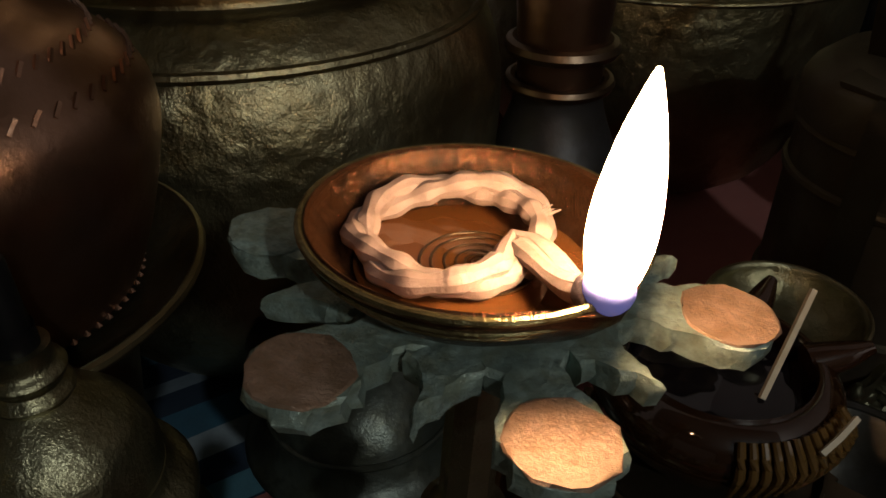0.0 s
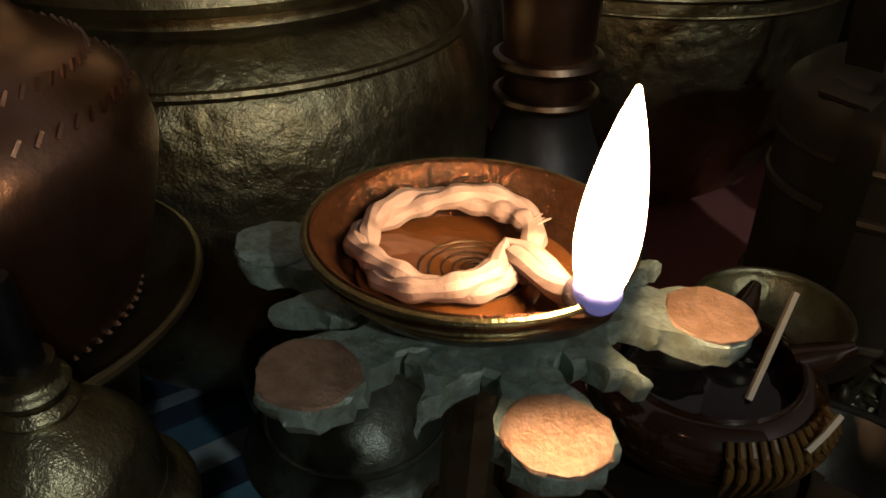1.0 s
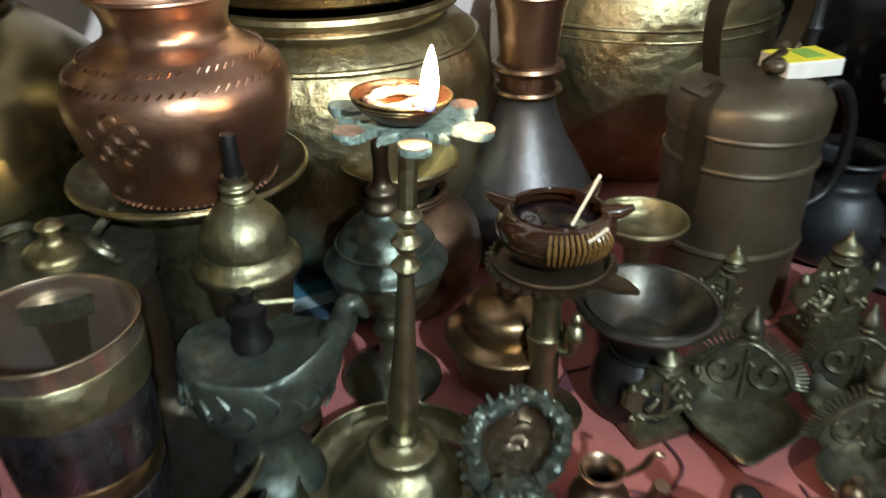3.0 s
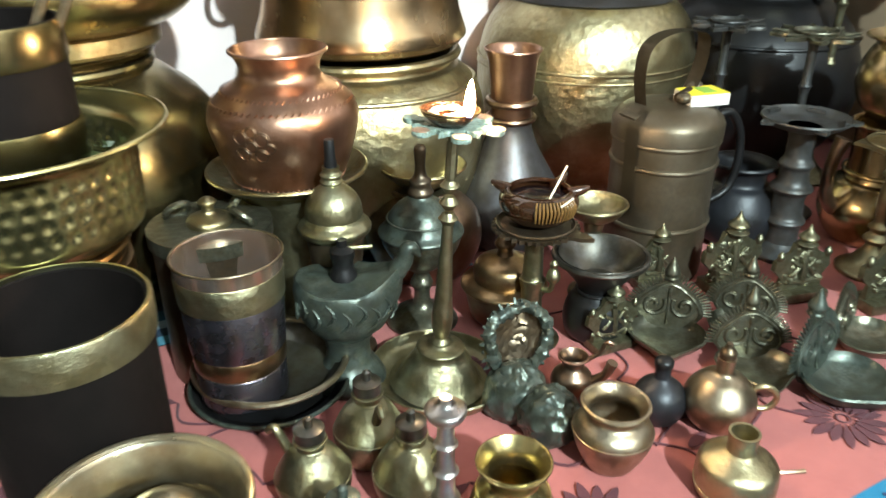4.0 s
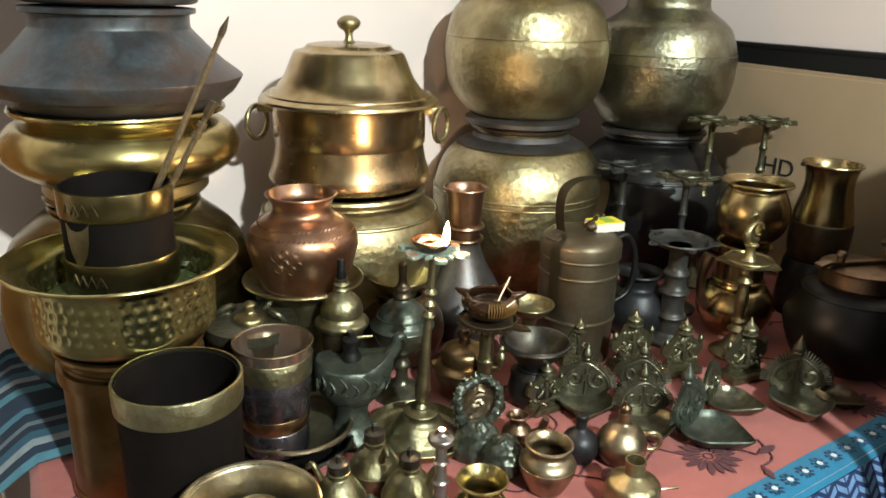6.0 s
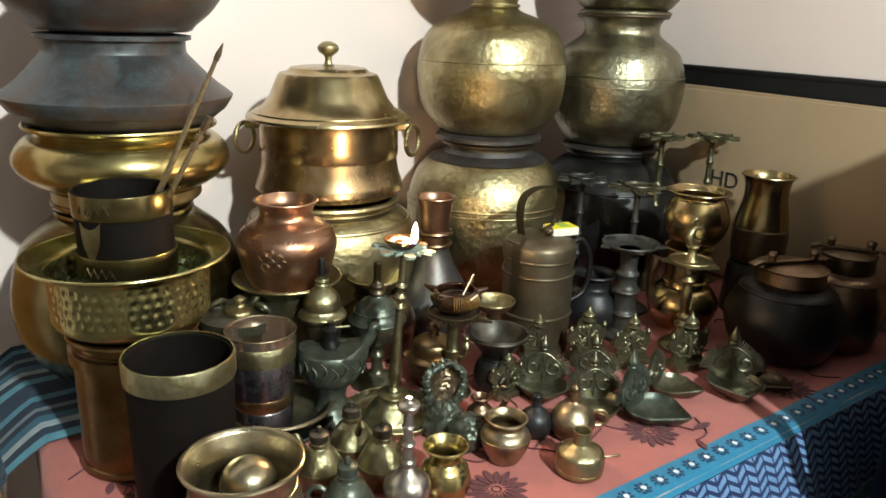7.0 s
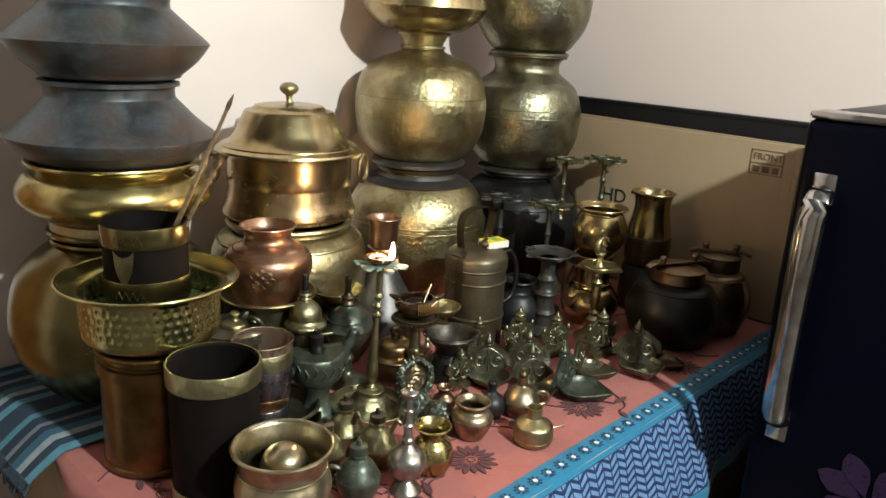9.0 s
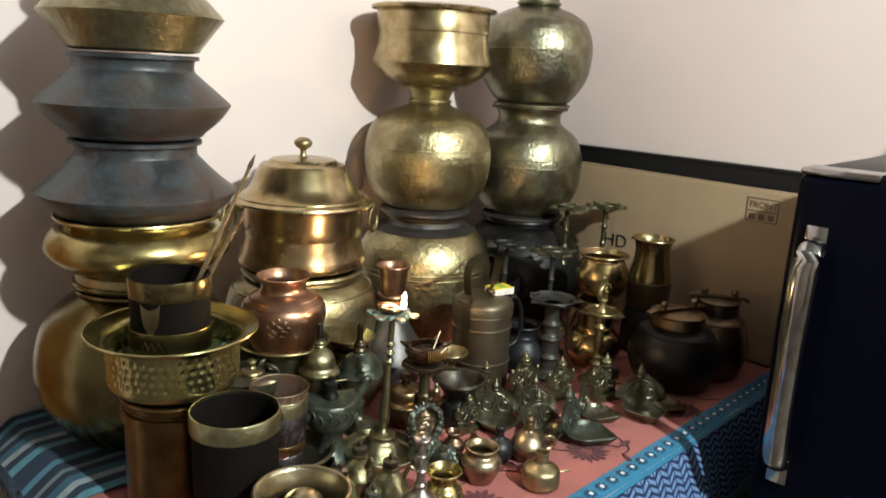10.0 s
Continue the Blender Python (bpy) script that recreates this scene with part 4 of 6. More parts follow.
turned("striped_tumbler", "tinned copper tumbler with blued and brass bands", "tumbler", -0.181, -0.088, 0.026, [
    ("body", "V", [(0.036, 0), (0.0385, 0.003), (0.0405, 0.05 * TB), (0.0445, 0.12 * TB), (0.0478, 0.166 * TB)], STEEL_WARM),
    ("dark_band", "V", [(0.0418, 0.062 * TB), (0.0428, 0.063 * TB), (0.0452, 0.118 * TB), (0.0448, 0.119 * TB)], BAND_BLUE, "blued steel band"),
    ("brass_band", "V", [(0.0452, 0.119 * TB), (0.0464, 0.120 * TB), (0.0476, 0.150 * TB), (0.047, 0.151 * TB)], BRASS_GREEN, "brass band"),
    ("brass_band", "V", [(0.0402, 0.040 * TB), (0.0415, 0.042 * TB), (0.0424, 0.060 * TB), (0.042, 0.061 * TB)], LID_BROWN, "brown brass band"),
    ("dark_band", "V", [(0.0390, 0.0), (0.0400, 0.001), (0.0411, 0.038 * TB), (0.0405, 0.039 * TB)], BAND_BLUE, "blued steel band"), ("lip", "r", (0.0478, 0.167 * TB, 0.0010), COPPER_PALE)])

turned("brass_bowl", "squat brass bowl standing upside down as a base", "bowl", -0.149, -0.338, 0, [
    ("body", "v", [(0.062, 0), (0.067, 0.006), (0.068, 0.03), (0.064, 0.042), (0.05, 0.05)], BRASS_PALE)])
turned("flared_bowl", "wide brass bowl with flared rim and a ball inside", "bowl", -0.149, -0.338, 0.048, [
    ("body", "v", [(0.04, 0), (0.056, 0.004), (0.063, 0.020), (0.061, 0.036), (0.056, 0.048), (0.057, 0.060), (0.063, 0.078)], BRASS_PALE),
    ("waist_ring", "r", (0.0565, 0.049, 0.0016), BRASS_PALE), ("lip", "r", (0.0635, 0.080, 0.0028), BRASS_PALE)])
turned("brass_ball", "round brass ball lying in the bowl", "ball", -0.147, -0.322, 0.0585, [
    ("sphere", "s", [(0.004, 0), (0.018, 0.005), (0.029, 0.018), (0.031, 0.031), (0.026, 0.048), (0.013, 0.058), (0.003, 0.060)], BRASS_PALE), ("seam", "r", (0.0311, 0.032, 0.0006), BRONZE_DARK)])
turned("brass_ball", "small pale brass ball lying before the larger one in the bowl", "ball", -0.141, -0.362, 0.056, [
    ("sphere", "s", [(0.003, 0), (0.012, 0.003), (0.021, 0.011), (0.0235, 0.020), (0.020, 0.030), (0.010, 0.037), (0.002, 0.0385)], BRASS), ("seam", "r", (0.0236, 0.020, 0.0005), BRONZE_DARK)])


def betel_box():
    t = thing("betel_box", "round dark bronze betel box with loop handles", "box", pose(-0.228, -0.006, 0, 0, 0, 20))
    oct_ = [(0.056 * math.cos(2 * math.pi * k / 40), 0.056 * math.sin(2 * math.pi * k / 40)) for k in range(40)]
    part("body", slab(oct_, 0.145, None, 0.003), BRONZE_DARK, t)
    lid = part("lid", slab([(x * 1.06, y * 1.06) for x, y in oct_], 0.014, pose(0, 0, 0.145), 0.004), DIYA_BRONZE, t)
    part("boss", solid([(0.022, 0.159), (0.02, 0.165), (0.008, 0.169), (0.006, 0.176), (0.009, 0.181), (0.004, 0.185)], 20), BRASS_OLD, lid)
    for x, y, a in ((-0.03, 0.02, 30), (0.032, -0.012, -60), (0.025, 0.03, 80)):
        part("loop_handle", torus(0.012, 0.0036, pose(x, y, 0.166, 40, 0, a), 20), DIYA_BRONZE, lid)


betel_box()

# copper pot on its stand
turned("pedestal_stand", "dark greenish bronze pedestal carrying a brass tray", "stand", -0.175, 0.088, 0, [
    ("column", "s", [(0.064, 0), (0.062, 0.008), (0.045, 0.03), (0.043, 0.07), (0.050, 0.13), (0.056, 0.168)], BRASS_GREEN), ("foot_ring", "r", (0.063, 0.006, 0.005), BRASS_GREEN)])
turned("brass_tray", "round shallow brass tray with raised rim", "tray", -0.175, 0.088, 0.169, [
    ("dish", "V", [(0.056, 0), (0.060, 0.001), (0.074, 0.006), (0.081, 0.013), (0.083, 0.0145)], BRASS_GREEN), ("lip", "r", (0.0828, 0.015, 0.0022), BRASS)])


def copper_pot():
    t = thing("copper_pot", "copper pot with flared neck and engraved flower", "pot", pose(-0.175, 0.092, 0.173, 0, 0, 0))
    part("body", vessel([(0.052, 0.0), (0.058, 0.003), (0.067, 0.024), (0.0755, 0.054), (0.077, 0.068), (0.0725, 0.082), (0.058, 0.096), (0.045, 0.104), (0.0405, 0.111), (0.0415, 0.121), (0.0475, 0.132)], 0.0018, 64), COPPER, t)
    part("lip", ring_bm(0.0478, 0.1325, 0.0018), COPPER, t)
    for r, z in ((0.0612, 0.0945), (0.0718, 0.0845)):
        bm = bmesh.new()
        for k in range(64):
            a = 2 * math.pi * k / 64
            tube_into(bm, [(r * math.cos(a), r * math.sin(a), z - 0.0015), ((r - 0.001) * math.cos(a + 0.05), (r - 0.001) * math.sin(a + 0.05), z + 0.0018)], 0.0008, 4)
        tagged(part("beading", bm, COPPER, t), kind="stuff")
    bm = bmesh.new()
    for k in range(72):
        a = 2 * math.pi * k / 72
        lathe_into(bm, [(0, 0.0015), (0.0015, 0.003), (0, 0.0047)], 6, 0.0588 * math.cos(a), 0.0588 * math.sin(a))
    tagged(part("beading", bm, COPPER, t), kind="stuff")
    # engraved flower on the belly
    a0 = radians(-98)

    def belly(s, h):
        z = 0.056 + h
        r = 0.0759 + 0.0012 - 9.0 * (h - 0.008) ** 2
        return (r * math.cos(a0 + s / 0.076), r * math.sin(a0 + s / 0.076), z)
    curls = bmesh.new()
    for cx, cz, r in ((0, 0, 0.007), (0.011, 0.007, 0.008), (0.009, -0.010, 0.008), (-0.010, -0.009, 0.008), (-0.011, 0.008, 0.008), (0.0, 0.014, 0.006), (0.018, -0.002, 0.006)):
        pts = [belly(cx + r * (1 - 0.02 * k) * math.cos(k * 0.5), cz + r * (1 - 0.02 * k) * math.sin(k * 0.5)) for k in range(20)]
        tube_into(curls, pts, 0.0006, 5)
    part("engraved_flower", curls, COPPER_BROWN, t, "engraved scrolling flower")


copper_pot()

# ---- middle group ----
turned("domed_lamp", "brass dome with bell flange and black wick tube", "lamp", -0.112, 0.022, 0, [
    ("foot", "s", [(0.036, 0), (0.035, 0.006), (0.016, 0.02), (0.012, 0.05), (0.02, 0.08), (0.026, 0.11), (0.029, 0.140)], BRONZE_DARK),
    ("flange", "s", [(0.028, 0.138), (0.034, 0.142), (0.0364, 0.146), (0.0358, 0.150), (0.0305, 0.155), (0.0285, 0.159)], BRASS_GREEN), ("dome", "s", [(0.0278, 0.158), (0.0285, 0.163), (0.0270, 0.173), (0.022, 0.182), (0.0145, 0.189), (0.0095, 0.193)], BRASS_GREEN),
    ("neck", "s", [(0.0088, 0.191), (0.0115, 0.195), (0.009, 0.198), (0.011, 0.202), (0.0085, 0.205), (0.0085, 0.210)], BRASS_GREEN), ("wick_tube", "S", [(0.0062, 0.209), (0.0062, 0.216), (0.0055, 0.214), (0.005, 0.236), (0.0046, 0.237)], BLACKENED, "black wick tube")])
turned("footed_lamp", "grey-green bronze footed lamp with stepped lid and spire", "lamp", -0.034, 0.090, 0, [
    ("foot", "s", [(0.040, 0), (0.040, 0.004), (0.030, 0.012), (0.012, 0.022), (0.009, 0.04), (0.013, 0.05), (0.008, 0.062), (0.014, 0.070)], DIYA_BRONZE),
    ("bowl", "s", [(0.014, 0.068), (0.030, 0.080), (0.041, 0.098), (0.044, 0.110), (0.042, 0.114)], DIYA_BRONZE), ("lid", "s", [(0.046, 0.112), (0.0465, 0.115), (0.040, 0.122), (0.033, 0.136), (0.024, 0.146), (0.015, 0.152), (0.012, 0.156)], PATINA),
    ("lid_line", "r", (0.0365, 0.1295, 0.0014), PATINA), ("finial", "s", [(0.012, 0.155), (0.014, 0.159), (0.011, 0.166), (0.012, 0.172), (0.007, 0.178), (0.0055, 0.19), (0.0065, 0.206), (0.004, 0.211)], BRONZE_DARK)])
turned("brown_pot", "round reddish brown copper pot behind the lamps", "pot", -0.045, 0.205, 0, [
    ("body", "v", [(0.035, 0), (0.055, 0.012), (0.072, 0.05), (0.068, 0.085), (0.048, 0.106), (0.038, 0.112), (0.038, 0.117)], COPPER_BROWN), ("lip", "r", (0.04, 0.118, 0.003), COPPER_BROWN)])
turned("brass_dish", "shallow brass dish resting on a brown pot", "dish", -0.045, 0.203, 0.121, [
    ("dish", "v", [(0.018, 0), (0.032, 0.006), (0.046, 0.018), (0.052, 0.026)], BRASS_OLD), ("lip", "r", (0.052, 0.0268, 0.0014), BRASS)])
turned("surahi_bottle", "purple-grey metal bottle with tall copper beaker neck", "bottle", 0.058, 0.322, 0, [
    ("body", "s", [(0.05, 0), (0.068, 0.010), (0.080, 0.04), (0.078, 0.06), (0.060, 0.095), (0.040, 0.13), (0.029, 0.158), (0.028, 0.172)], PURPLE_GREY),
    ("neck_ring", "r", (0.030, 0.174, 0.004), COPPER_BROWN), ("neck_ring", "r", (0.030, 0.196, 0.005), COPPER_BROWN), ("beaker", "V", [(0.026, 0.172), (0.027, 0.20), (0.029, 0.225), (0.032, 0.25), (0.036, 0.262)], COPPER, "copper beaker neck"), ("lip", "r", (0.0362, 0.2625, 0.0016), COPPER)])


def tin_canister():
    t = thing("tin_canister", "dark brown tin canister with strap handle and hinged lid", "canister", pose(0.247, 0.258, 0, 0, 0, 30))
    part("body", solid([(0.062, 0), (0.0632, 0.003), (0.0632, 0.176)], 56, 1), TIN_BROWN, t)
    for z in (0.072, 0.148, 0.176):
        part("hoop", ring_bm(0.0635, z, 0.0026, 56, 0.0034), TIN_BROWN, t)
    lid = part("lid", solid([(0.066, 0.179), (0.0665, 0.196), (0.063, 0.203), (0.052, 0.212), (0.03, 0.216), (0.0, 0.217)], 56, 1), TIN_BROWN, t)
    part("hinge_tab", box(0.014, 0.03, 0.004, 0.0015, pose(-0.055, 0.0, 0.206, 0, -20, 0)), TIN_BROWN, lid)
    pts = [(-0.034, 0.012, 0.212), (-0.040, 0.012, 0.25), (-0.034, 0.012, 0.282), (-0.006, 0.012, 0.296), (0.036, 0.012, 0.295), (0.050, 0.012, 0.282), (0.046, 0.012, 0.245), (0.030, 0.012, 0.214)]
    bm = bmesh.new()
    prev = None
    for p in smooth_line(pts, 5):
        ring = [bm.verts.new((p[0], p[1] + s, p[2])) for s in (-0.011, 0.011)]
        if prev:
            bm.faces.new((prev[0], prev[1], ring[1], ring[0]))
        prev = ring
    bmesh.ops.solidify(bm, geom=bm.faces[:], thickness=0.003)
    part("strap_handle", bm, TIN_BROWN, lid, "arched flat strap handle")
    part("clasp", tube([(0.0, -0.012, 0.224), (0.02, -0.004, 0.226), (0.034, 0.008, 0.224)], 0.006, 10), BRONZE_DARK, lid)
    for k, (x, y) in enumerate(((0.006, -0.016), (0.046, 0.012))):
        part("clasp_knob", solid([(0.004, 0), (0.0085, 0.003), (0.009, 0.008), (0.005, 0.012)], 14), TIN_BROWN, lid, "", pose(x, y, 0.218 + 0.004 * k))
    q = radians(-165)
    strap = [(0.045, 0.2155), (0.058, 0.209), (0.0672, 0.200), (0.0690, 0.18), (0.0675, 0.15), (0.0675, 0.09)]
    bm = bmesh.new()
    prev = None
    for r, z in smooth_line(strap, 3):
        ring = [bm.verts.new((r * math.cos(q + d), r * math.sin(q + d), z)) for d in (-0.13, 0.0, 0.13)]
        if prev:
            for j in (0, 1):
                bm.faces.new((prev[j], prev[j + 1], ring[j + 1], ring[j]))
        prev = ring
    bmesh.ops.solidify(bm, geom=bm.faces[:], thickness=0.0022)
    part("hasp_strap", bm, TIN_BROWN, t, "flat strap running down the side")
    part("side_handle", tube([(0.062, 0.0, 0.19), (0.088, 0.0, 0.196), (0.108, 0.0, 0.165), (0.110, 0, 0.12), (0.098, 0, 0.09), (0.062, 0, 0.075)], 0.0055, 10), BLACKENED, t, "blackened curved side handle", pose(0, 0, 0, 0, 0, -8))


tin_canister()


def matchbox():
    t = thing("matchbox", "small matchbox with yellow label lying on the canister", "matchbox", pose(0.284, 0.266, 0.2145, 0, 0, 22))
    part("sleeve", box(0.052, 0.038, 0.014, 0.0008), CARD_WHITE, t)
    part("label_panel", box(0.0505, 0.0365, 0.0008, 0, pose(0, 0, 0.0139)), LABEL_YELLOW, t, "yellow printed label")
    part("label_patch", box(0.018, 0.024, 0.0006, 0, pose(0.004, 0, 0.0146)), LABEL_GREEN, t)
    part("strike_side", box(0.050, 0.0008, 0.011, 0, pose(0, -0.0191, 0.0015)), CARD_WHITE, t)
    part("label_edge", box(0.0008, 0.034, 0.010, 0, pose(0.0262, 0, 0.002)), LABEL_YELLOW, t)


matchbox()


def spiky_round(r0, r1, n, z, h):
    out = []
    for k in range(n * 2):
        a = math.pi * k / n
        r = r1 if k % 2 else r0
        out.append((r * math.cos(a), r * math.sin(a)))
    return slab(out, h, pose(0, 0, z))


def amber_lamp():
    t = thing("lamp_stand", "brass lamp stand with notched plate and small bird", "stand", pose(0.088, 0.062, 0, 0, 0, 0))
    part("foot", solid([(0.032, 0), (0.032, 0.004), (0.020, 0.012), (0.014, 0.018)], 24), BRASS_GREEN, t)
    part("pillar", solid([(0.014, 0.016), (0.012, 0.03), (0.0115, 0.06), (0.014, 0.075), (0.011, 0.082), (0.010, 0.125), (0.013, 0.135)], 20), BRASS_GREEN, t)
    pl = part("notched_plate", spiky_round(0.0415, 0.0455, 34, 0.135, 0.004), BRONZE_DARK, t, "dark plate with notched edge")
    part("plate_dish", vessel([(0.012, 0.132), (0.03, 0.134), (0.040, 0.1395), (0.041, 0.142)], 0.002), BRONZE_DARK, pl)
    part("pointed_tongue", slab([(-0.010, -0.03), (0.010, -0.03), (0.007, -0.055), (0.0, -0.066), (-0.007, -0.055)], 0.004, pose(0, 0, 0.136, 0, 0, 60)), BRONZE_DARK, pl)
    b = part("bird_figure", solid([(0.004, 0), (0.0075, 0.006), (0.006, 0.013), (0.0035, 0.017), (0.0045, 0.022), (0.002, 0.026)], 14), BRASS_GREEN, t, "", pose(0.021, -0.012, 0.078))
    part("bracket", tube([(0.008, -0.004, 0.066), (0.018, -0.010, 0.068), (0.021, -0.012, 0.078)], 0.003, 8), BRASS_GREEN, t)


amber_lamp()


def amber_diya():
    t = thing("amber_diya", "glossy amber brown glazed oil lamp with moulded lip", "oil lamp", pose(0.090, 0.068, 0.141, 0, 0, 0))
    part("bowl", vessel([(0.02, 0), (0.032, 0.006), (0.040, 0.018), (0.040, 0.028), (0.034, 0.034), (0.030, 0.0345)], 0.003), AMBER, t)
    part("dark_filling", solid([(0.02, 0.004), (0.033, 0.02), (0.030, 0.027), (0.012, 0.0305)], 32), DARK_OIL, t, "shiny dark oil")
    for k in range(13):
        a = radians(-95 + k * 5)
        part("lip_ridge", tube([(0.0375 * math.cos(a), 0.0375 * math.sin(a), 0.034), (0.0435 * math.cos(a), 0.0435 * math.sin(a), 0.026), (0.040 * math.cos(a), 0.040 * math.sin(a), 0.014)], [0.0012, 0.0015, 0.001], 8), AMBER_RIDGE, t)
    for a, s in ((165, 0.85), (55, 0.8), (5, 0.85)):
        q = radians(a)
        part("corner_spout", tube([(0.030 * math.cos(q), 0.030 * math.sin(q), 0.030), (0.042 * math.cos(q), 0.042 * math.sin(q), 0.033), (0.051 * math.cos(q), 0.051 * math.sin(q), 0.0365)], [0.008 * s, 0.006 * s, 0.0022], 10), AMBER, t)


amber_diya()

ms = thing("matchstick", "pale wooden matchstick standing in the amber lamp", "matchstick", Matrix.Translation((0.100, 0.053, 0.171)))
part("stick", tube_into(bmesh.new(), [(0, 0, 0), (0.0085, 0.011, 0.014), (0.0165, 0.0215, 0.0275)], 0.0013, 4), MATCHWOOD, ms)
ms2 = thing("matchstick", "short pale matchstick lying on the lamp's lip", "matchstick", Matrix.Translation((0.110, 0.030, 0.172)))
part("stick", tube_into(bmesh.new(), [(0, 0, 0), (0.006, 0.004, 0.003), (0.012, 0.009, 0.006)], 0.0012, 4), MATCHWOOD, ms2)

turned("small_dish", "small brass dish on a turned foot", "dish", 0.160, 0.172, 0, [
    ("foot", "s", [(0.024, 0), (0.022, 0.006), (0.010, 0.02), (0.009, 0.07), (0.014, 0.10)], BRASS_GREEN), ("dish", "v", [(0.010, 0.098), (0.024, 0.102), (0.034, 0.112), (0.037, 0.118)], BRASS_GREEN), ("lip", "r", (0.037, 0.1185, 0.0015), BRASS)])
turned("lidded_bowl", "brown brass bowl with stepped domed lid", "bowl", 0.058, 0.100, 0, [
    ("bowl", "s", [(0.024, 0), (0.036, 0.008), (0.042, 0.03), (0.043, 0.044)], COPPER_BROWN), ("brim", "s", [(0.043, 0.042), (0.0485, 0.046), (0.048, 0.050), (0.036, 0.055)], LID_BROWN),
    ("lid", "s", [(0.034, 0.054), (0.035, 0.066), (0.030, 0.076), (0.014, 0.082), (0.010, 0.084)], LID_BROWN), ("knob", "s", [(0.010, 0.083), (0.0085, 0.090), (0.012, 0.097), (0.008, 0.104), (0.003, 0.106)], COPPER_BROWN)])
turned("spittoon", "black metal spittoon with wide flared mouth", "spittoon", 0.160, 0.082, 0, [
    ("body", "v", [(0.026, 0), (0.033, 0.006), (0.036, 0.025), (0.031, 0.044), (0.022, 0.055), (0.024, 0.064), (0.038, 0.082), (0.049, 0.096)], BLACKENED), ("mouth", "V", [(0.0215, 0.0665), (0.024, 0.068), (0.036, 0.0835), (0.0465, 0.0965)], GUN_GREY, "grey metal inside of the mouth"), ("lip", "r", (0.0495, 0.0965, 0.0032), GUN_GREY), ("neck_ring", "r", (0.0225, 0.056, 0.002), BLACKENED)])


def boat_lamp():
    t = thing("boat_lamp", "green patinated bronze boat-shaped lamp with bird head prow", "lamp", pose(-0.094, -0.028, 0, 0, 0, 8))
    part("pedestal", lumpy(solid([(0.037, 0), (0.038, 0.006), (0.032, 0.016), (0.024, 0.028), (0.022, 0.046), (0.028, 0.060)], 28, wob=0.03), 0.0007, 7), PATINA, t)
    bm = bmesh.new()
    n = 44
    rows = []
    rnd = random.Random(17)
    for i, (s, z) in enumerate(((0.30, 0.053), (0.55, 0.057), (0.78, 0.066), (0.93, 0.078), (1.0, 0.091), (1.01, 0.104), (0.98, 0.1125), (0.93, 0.1145), (0.80, 0.1130), (0.40, 0.1165), (0.14, 0.118))):
        ring = []
        for k in range(n):
            a = 2 * math.pi * k / n
            c, w = math.cos(a), i / 10 if i < 8 else 0.8 - 0.3 * (i - 7)
            prow = max(0.0, c) ** 4 * max(0.0, w)
            x = 0.0485 * s * c * (1 + 0.30 * prow)
            y = 0.0415 * s * math.sin(a) * (1 - 0.35 * prow)
            zz = z + 0.026 * prow + 0.010 * max(0.0, -c) ** 3 * max(0.0, w)
            ring.append(bm.verts.new((x + rnd.uniform(-.0005, .0005), y + rnd.uniform(-.0005, .0005), zz + rnd.uniform(-.0005, .0005))))
        rows.append(ring)
    for a, b in zip(rows, rows[1:]):
        for k in range(n):
            bm.faces.new((a[k], a[(k + 1) % n], b[(k + 1) % n], b[k]))
    bm.faces.new(rows[0])
    bm.faces.new(rows[-1])
    part("hull", bm, PATINA, t)
    part("bird_head", lumpy(tube([(0.050, 0, 0.122), (0.058, 0, 0.134), (0.060, 0, 0.144), (0.066, 0, 0.147), (0.073, 0, 0.138)], [0.010, 0.0085, 0.0075, 0.006, 0.002], 12), 0.0004, 3), PATINA, t)
    cap = part("filler_cap", solid([(0.013, 0.114), (0.013, 0.123), (0.010, 0.127), (0.010, 0.137), (0.0115, 0.139), (0.0115, 0.146), (0.005, 0.150), (0.005, 0.157)], 20, 1), BLACKENED, t, "black screw cap")
    part("cap_bar", tube_into(bmesh.new(), [(-0.004, 0, 0.147), (0.028, 0.006, 0.146)], 0.0022, 8), BRASS_GREEN, cap)
    # leaf scrolls raised on the flank
    for k in range(9):
        a = radians(-160 + 17 * k)
        up = 0.012 if k % 2 else -0.004
        pts = []
        for j in range(7):
            f = j / 6
            q = a + 0.20 * math.sin(f * 3.0)
            zz = 0.082 + up * 0.4 + 0.022 * f
            g = 0.97 + 0.05 * math.sin(f * math.pi)
            pts.append((0.0495 * g * math.cos(q), 0.0425 * g * math.sin(q), zz))
        part("leaf_relief", tube_into(bmesh.new(), pts, [0.0008, 0.0015, 0.002, 0.0021, 0.0018, 0.0013, 0.0007], 6), PATINA, t)


boat_lamp()


